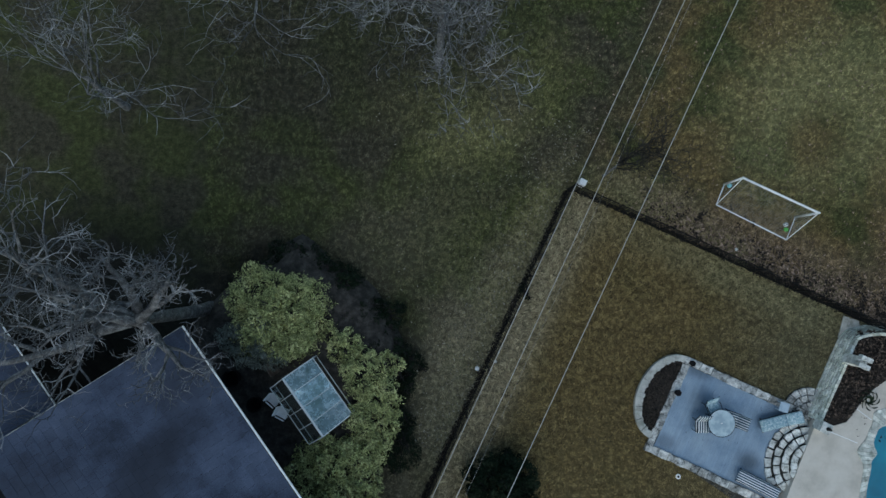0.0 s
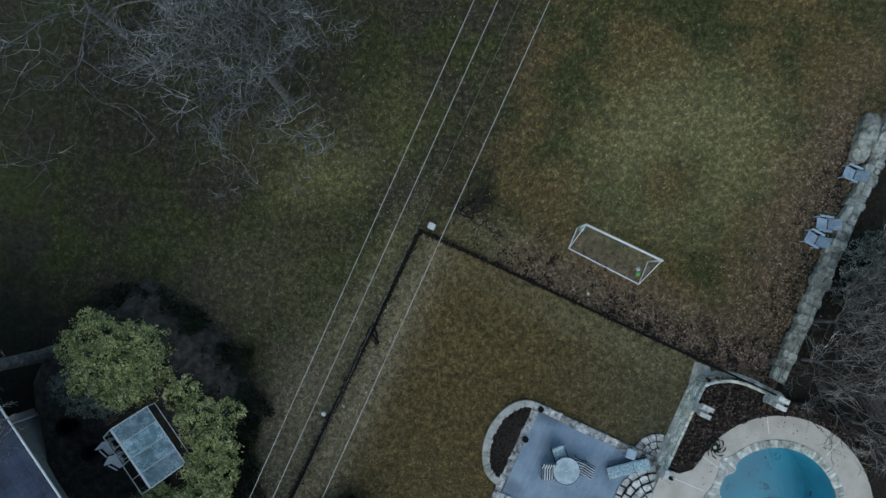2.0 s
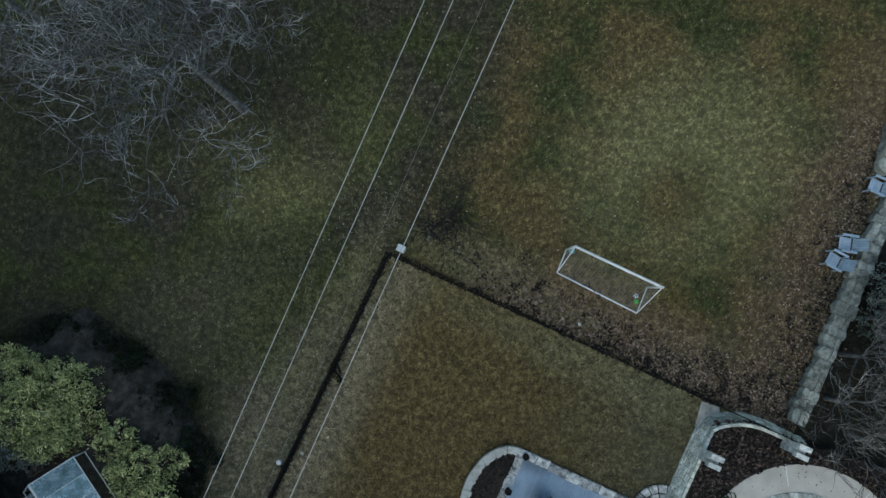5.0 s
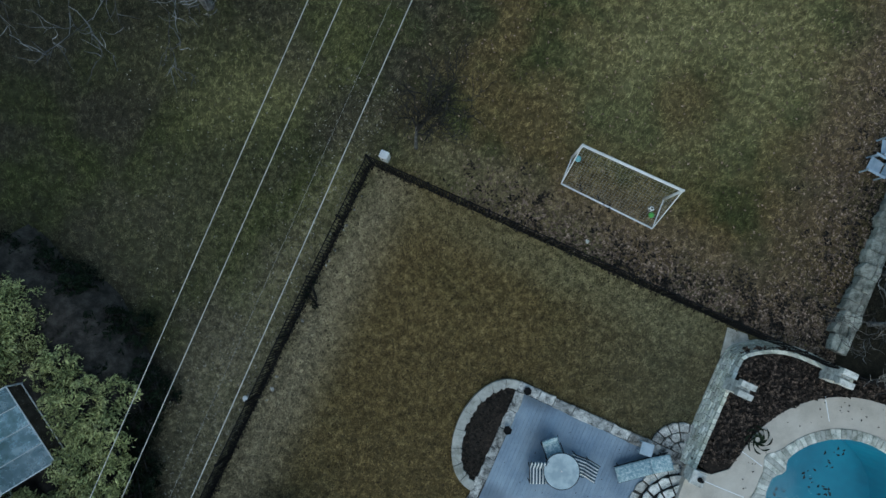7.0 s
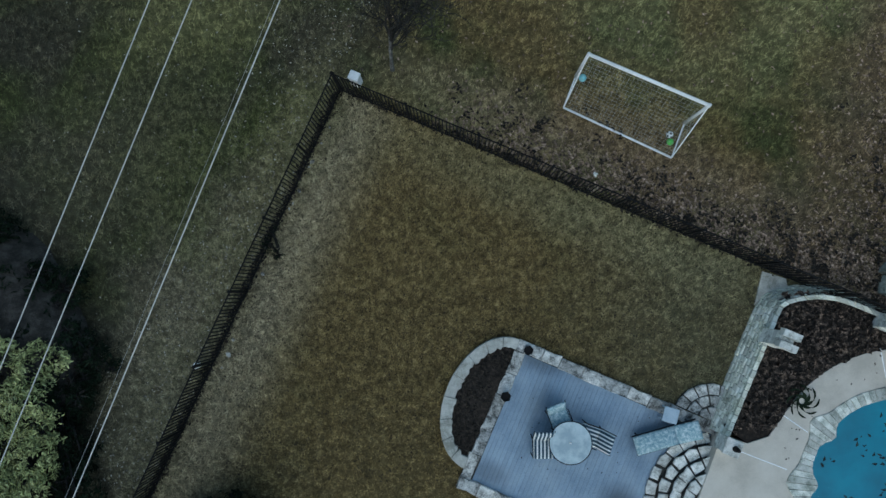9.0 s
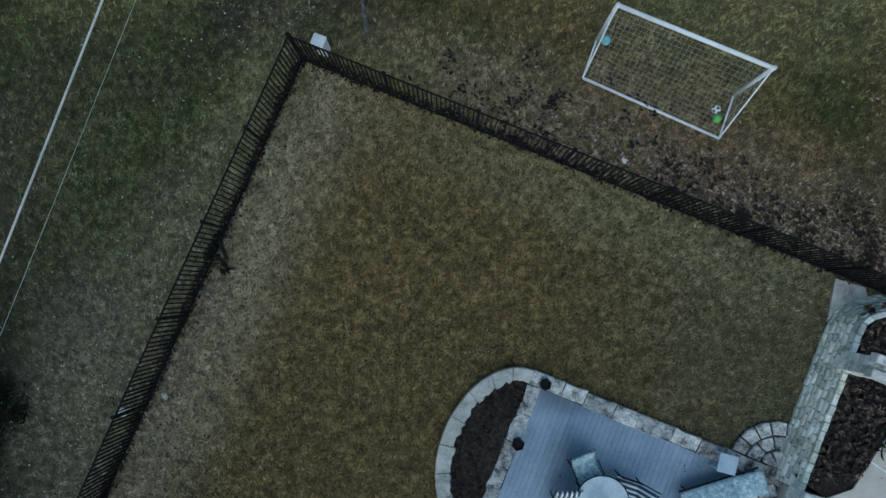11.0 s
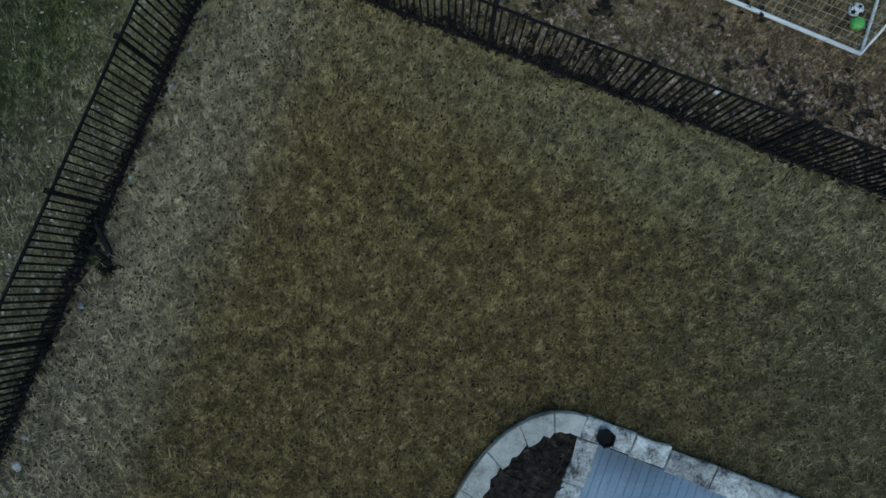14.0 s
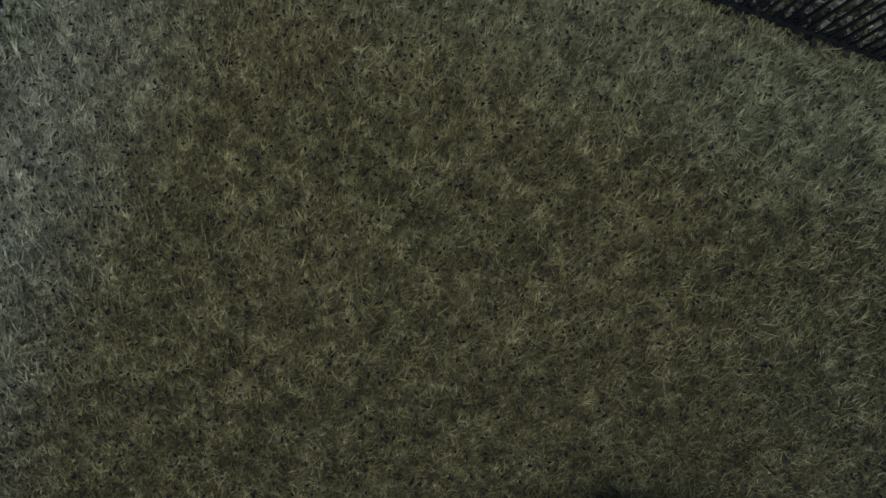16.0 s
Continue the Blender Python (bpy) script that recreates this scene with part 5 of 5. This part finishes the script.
def grass_tufts(name, label, boxes, blades, seed):
    """Tufts of narrow separate blades, most of them combed one way."""
    rng = random.Random(seed)
    verts, faces = [], []
    for x0, x1, y0, y1, density, size in boxes:
        for _ in range(int((x1 - x0) * (y1 - y0) * density)):
            x, y = rng.uniform(x0, x1), rng.uniform(y0, y1)
            if not plan_free(x, y):
                continue
            s = size * rng.uniform(0.6, 1.5)
            comb = 1.15 + rng.gauss(0, 0.35)
            root = len(verts)
            verts.append((x, y, 0.01))
            for j in range(blades):
                a = comb + rng.gauss(0, 0.55) if rng.random() < 0.6 else rng.uniform(0, 6.28)
                r = s * rng.uniform(0.7, 1.7)
                bx, by = x + rng.gauss(0, s * 0.45), y + rng.gauss(0, s * 0.45)
                w = s * rng.uniform(0.05, 0.11)
                dx, dy = math.cos(a), math.sin(a)
                i = len(verts)
                if j % 2:
                    verts += [(bx - dy * w, by + dx * w, 0.0), (bx + dy * w, by - dx * w, 0.0), (bx + dx * r, by + dy * r, s * rng.uniform(0.3, 0.95))]
                    faces.append((i, i + 1, i + 2))
                else:
                    verts += [(x + dy * w * 2, y - dx * w * 2, 0.0), (x + dx * r, y + dy * r, s * rng.uniform(0.4, 1.0))]
                    faces.append((root, i, i + 1))
    me = bpy.data.meshes.new("tufts")
    me.from_pydata(verts, [], faces)
    me.materials.append(TUFT)
    lone(name, me, None, label, "grass", "stuff")


grass_tufts("grass", "short dormant tan lawn grass", [(-9, 10.3, -14.5, 3.0, 130, 0.062), (-4.5, 6.2, -6.8, 2.2, 260, 0.050)], 8, 41)
grass_tufts("grass", "longer patchy green and tan grass past the fences", [(-4, 19, -3.5, 16, 60, 0.085), (-20, -3.5, -14.5, 16, 50, 0.10)], 7, 42)

DRYLEAF = surface("fallen_leaves", (0.05, 0.034, 0.024), (0.20, 0.14, 0.10), (0.42, 0.32, 0.24), 9, 30, 0.85, 0, 0.6, 0, True)
PALELEAF = surface("bleached_leaves", (0.10, 0.09, 0.07), (0.24, 0.22, 0.18), (0.42, 0.40, 0.34), 9, 30, 0.85, 0, 0.6, 0, True)
DARKDEBRIS = surface("dark_leaf_debris", (0.008, 0.007, 0.006), (0.020, 0.016, 0.012), (0.05, 0.04, 0.03), 9, 30, 0.9, 0, 0.5, 0, True)


def scatter(name, label, category, spots, size, material, seed, parent=None, lift=0.35):
    """Curled leaves or chips lying at the given places (x, y, z)."""
    rng = random.Random(seed)
    verts, faces = [], []
    for x, y, z in spots:
        a, g = rng.uniform(0, 6.28), size * rng.uniform(0.6, 1.5)
        e, f = Vector((math.cos(a), math.sin(a), rng.uniform(-lift, lift))), Vector((-math.sin(a), math.cos(a), rng.uniform(-lift, lift)))
        c = Vector((x, y, z + g * 0.4))
        i = len(verts)
        verts += [c - e * g, c + f * g * 0.5 + Vector((0, 0, g * 0.25)), c + e * g, c - f * g * 0.5 + Vector((0, 0, g * 0.25))]
        faces += [(i, i + 1, i + 2), (i, i + 2, i + 3)]
    me = bpy.data.meshes.new("bits")
    me.from_pydata(verts, [], faces)
    me.materials.append(material)
    return lone(name, me, None, label, category, "stuff")


rng = random.Random(77)
spots = []
for _ in range(6500):
    s, w = 3 + 15 * rng.random() ** 0.7, abs(rng.gauss(0, 0.75)) + 0.1
    p = CORNER + U * s - V * w
    spots.append((p.x, p.y, 0.01))
for _ in range(4200):
    s, w = rng.uniform(0, 13), abs(rng.gauss(0, 1.3))
    p = la + way * s - out * w
    spots.append((p.x, p.y, 0.01))
for _ in range(1500):
    spots.append((rng.uniform(-3, 17), rng.uniform(-1, 14), 0.01))
spots = [q for q in spots if (Vector((q[0], q[1], 0)) - CORNER).dot(V) < -0.03 and plan_free(q[0], q[1])]
scatter("leaf_litter", "brown fallen leaves along the fence and ledge", "leaves", spots, 0.05, DRYLEAF, 1)
clumps = []
for _ in range(330):
    s, w = 2 + 16 * rng.random() ** 0.6, abs(rng.gauss(0, 0.9)) + 0.1
    p = CORNER + U * s - V * w
    if rng.random() < 0.35:
        p = la + way * rng.uniform(0, 12) - out * abs(rng.gauss(0, 1.1))
    for _ in range(rng.choice((2, 4, 7, 10))):
        clumps.append((p.x + rng.gauss(0, 0.10), p.y + rng.gauss(0, 0.10), 0.045))
clumps = [q for q in clumps if (Vector((q[0], q[1], 0)) - CORNER).dot(V) < -0.05 and plan_free(q[0], q[1])]
scatter("leaf_debris", "clumps of dark wet leaves on the far lawn", "leaves", clumps, 0.06, DARKDEBRIS, 11, lift=0.5)
spots = []
for way_f, side_f, long_f, many in ((V, U, 16, 3400), (U, V, 15, 1700)):
    for _ in range(many):
        p = CORNER + way_f * rng.uniform(0, long_f) + side_f * rng.gauss(-0.07, 0.07)
        spots.append((p.x, p.y, rng.uniform(0, 0.05)))
scatter("leaf_debris", "dark damp leaf debris caught under the fence", "leaves", spots, 0.045, DARKDEBRIS, 2, lift=0.9)
spots = [(rng.uniform(-12, -3.4), rng.uniform(-9, 12), 0.05) for _ in range(700)]
for _ in range(1300):
    p = CORNER + V * rng.uniform(-3, 14) - U * (0.15 + abs(rng.gauss(0, 1.5)))
    spots.append((p.x, p.y, 0.05))
spots = [q for q in spots if (Vector((q[0], q[1], 0)) - CORNER).dot(U) < -0.2 and plan_free(q[0], q[1])]
scatter("leaf_litter", "scattered pale fallen leaves on rough grass", "leaves", spots, 0.032, PALELEAF, 3)
spots = []
for _ in range(9000):
    x, y = rng.uniform(8.6, 18), rng.uniform(-8, -3.2)
    q = Vector((x, y, 0)) - WALL_A
    d = math.hypot(x - 13.95, y + 9.2)
    if q.dot(U) > 0.3 and d > 4.22 and y < -3.35 - max(0, x - 12) * 0.42 and q.dot(U) < 9 and not (x < 10.6 and y < -7.1 + (x - 8.6) * 0.1 - 0.35):
        if x > 10.55 or y > -7.55:
            spots.append((x, y, DECK_Z - 0.04))
scatter("bark_chips", "dark brown bark chips and dead leaves in the bed", "mulch", spots, 0.085, surface("bark_chips", (0.006, 0.005, 0.004), (0.030, 0.022, 0.017), (0.17, 0.125, 0.095), 9, 30, 0.9, 0, 0.7, 0, True), 4, lift=0.7)
spots = []
for _ in range(700):
    k, r = rng.random(), math.sqrt(rng.random()) * (inner - 0.03)
    x, y = planter_point(k, r)
    spots.append((x, y, 0.10))
scatter("bark_chips", "dark brown bark chips in the planter", "mulch", spots, 0.045, DARKDEBRIS, 5, lift=0.7)
spots = []
for _ in range(36):
    a, r = rng.uniform(0, 6.28), math.sqrt(rng.random()) * 2.3
    for _ in range(rng.choice((1, 2, 4, 7, 12))):
        q = (POOL[0] + math.cos(a) * r + rng.gauss(0, 0.16), POOL[1] + math.sin(a) * r + rng.gauss(0, 0.13), DECK_Z - 0.20)
        if math.hypot(q[0] - POOL[0], q[1] - POOL[1]) < 2.45:
            spots.append(q)
scatter("sunken_leaves", "dark sodden leaves drifting just under the pool water", "leaves", spots, 0.062, DARKDEBRIS, 6, lift=0.12)
spots = []
for _ in range(46):
    a, r = rng.uniform(0.6, 2.9), rng.uniform(3.35, 4.1)
    spots.append((POOL[0] + math.cos(a) * r, POOL[1] + math.sin(a) * r, DECK_Z + 0.006))
scatter("leaf_litter", "few small dead leaves on the pool deck", "leaves", spots, 0.035, DARKDEBRIS, 8, lift=0.2)
spots = []
for _ in range(40):
    x, y = patio_point(rng.uniform(0.5, WIDE - 0.6), rng.uniform(0.5, DEEP - 0.2))
    spots.append((x, y, 0.062))
scatter("leaf_litter", "few small dead leaves on the patio boards", "leaves", spots, 0.024, DARKDEBRIS, 9, lift=0.2)

spots = [(rng.uniform(-8, 10), rng.uniform(-9, 3), rng.uniform(0.02, 0.055)) for _ in range(15000)]
spots = [q for q in spots if plan_free(q[0], q[1]) and (Vector((q[0], q[1], 0)) - CORNER).dot(V) > 0.1 and (Vector((q[0], q[1], 0)) - CORNER).dot(U) > 0.1]
scatter("leaf_debris", "small dark dead leaves lying in the lawn", "leaves", spots, 0.024, DARKDEBRIS, 7, lift=0.6)
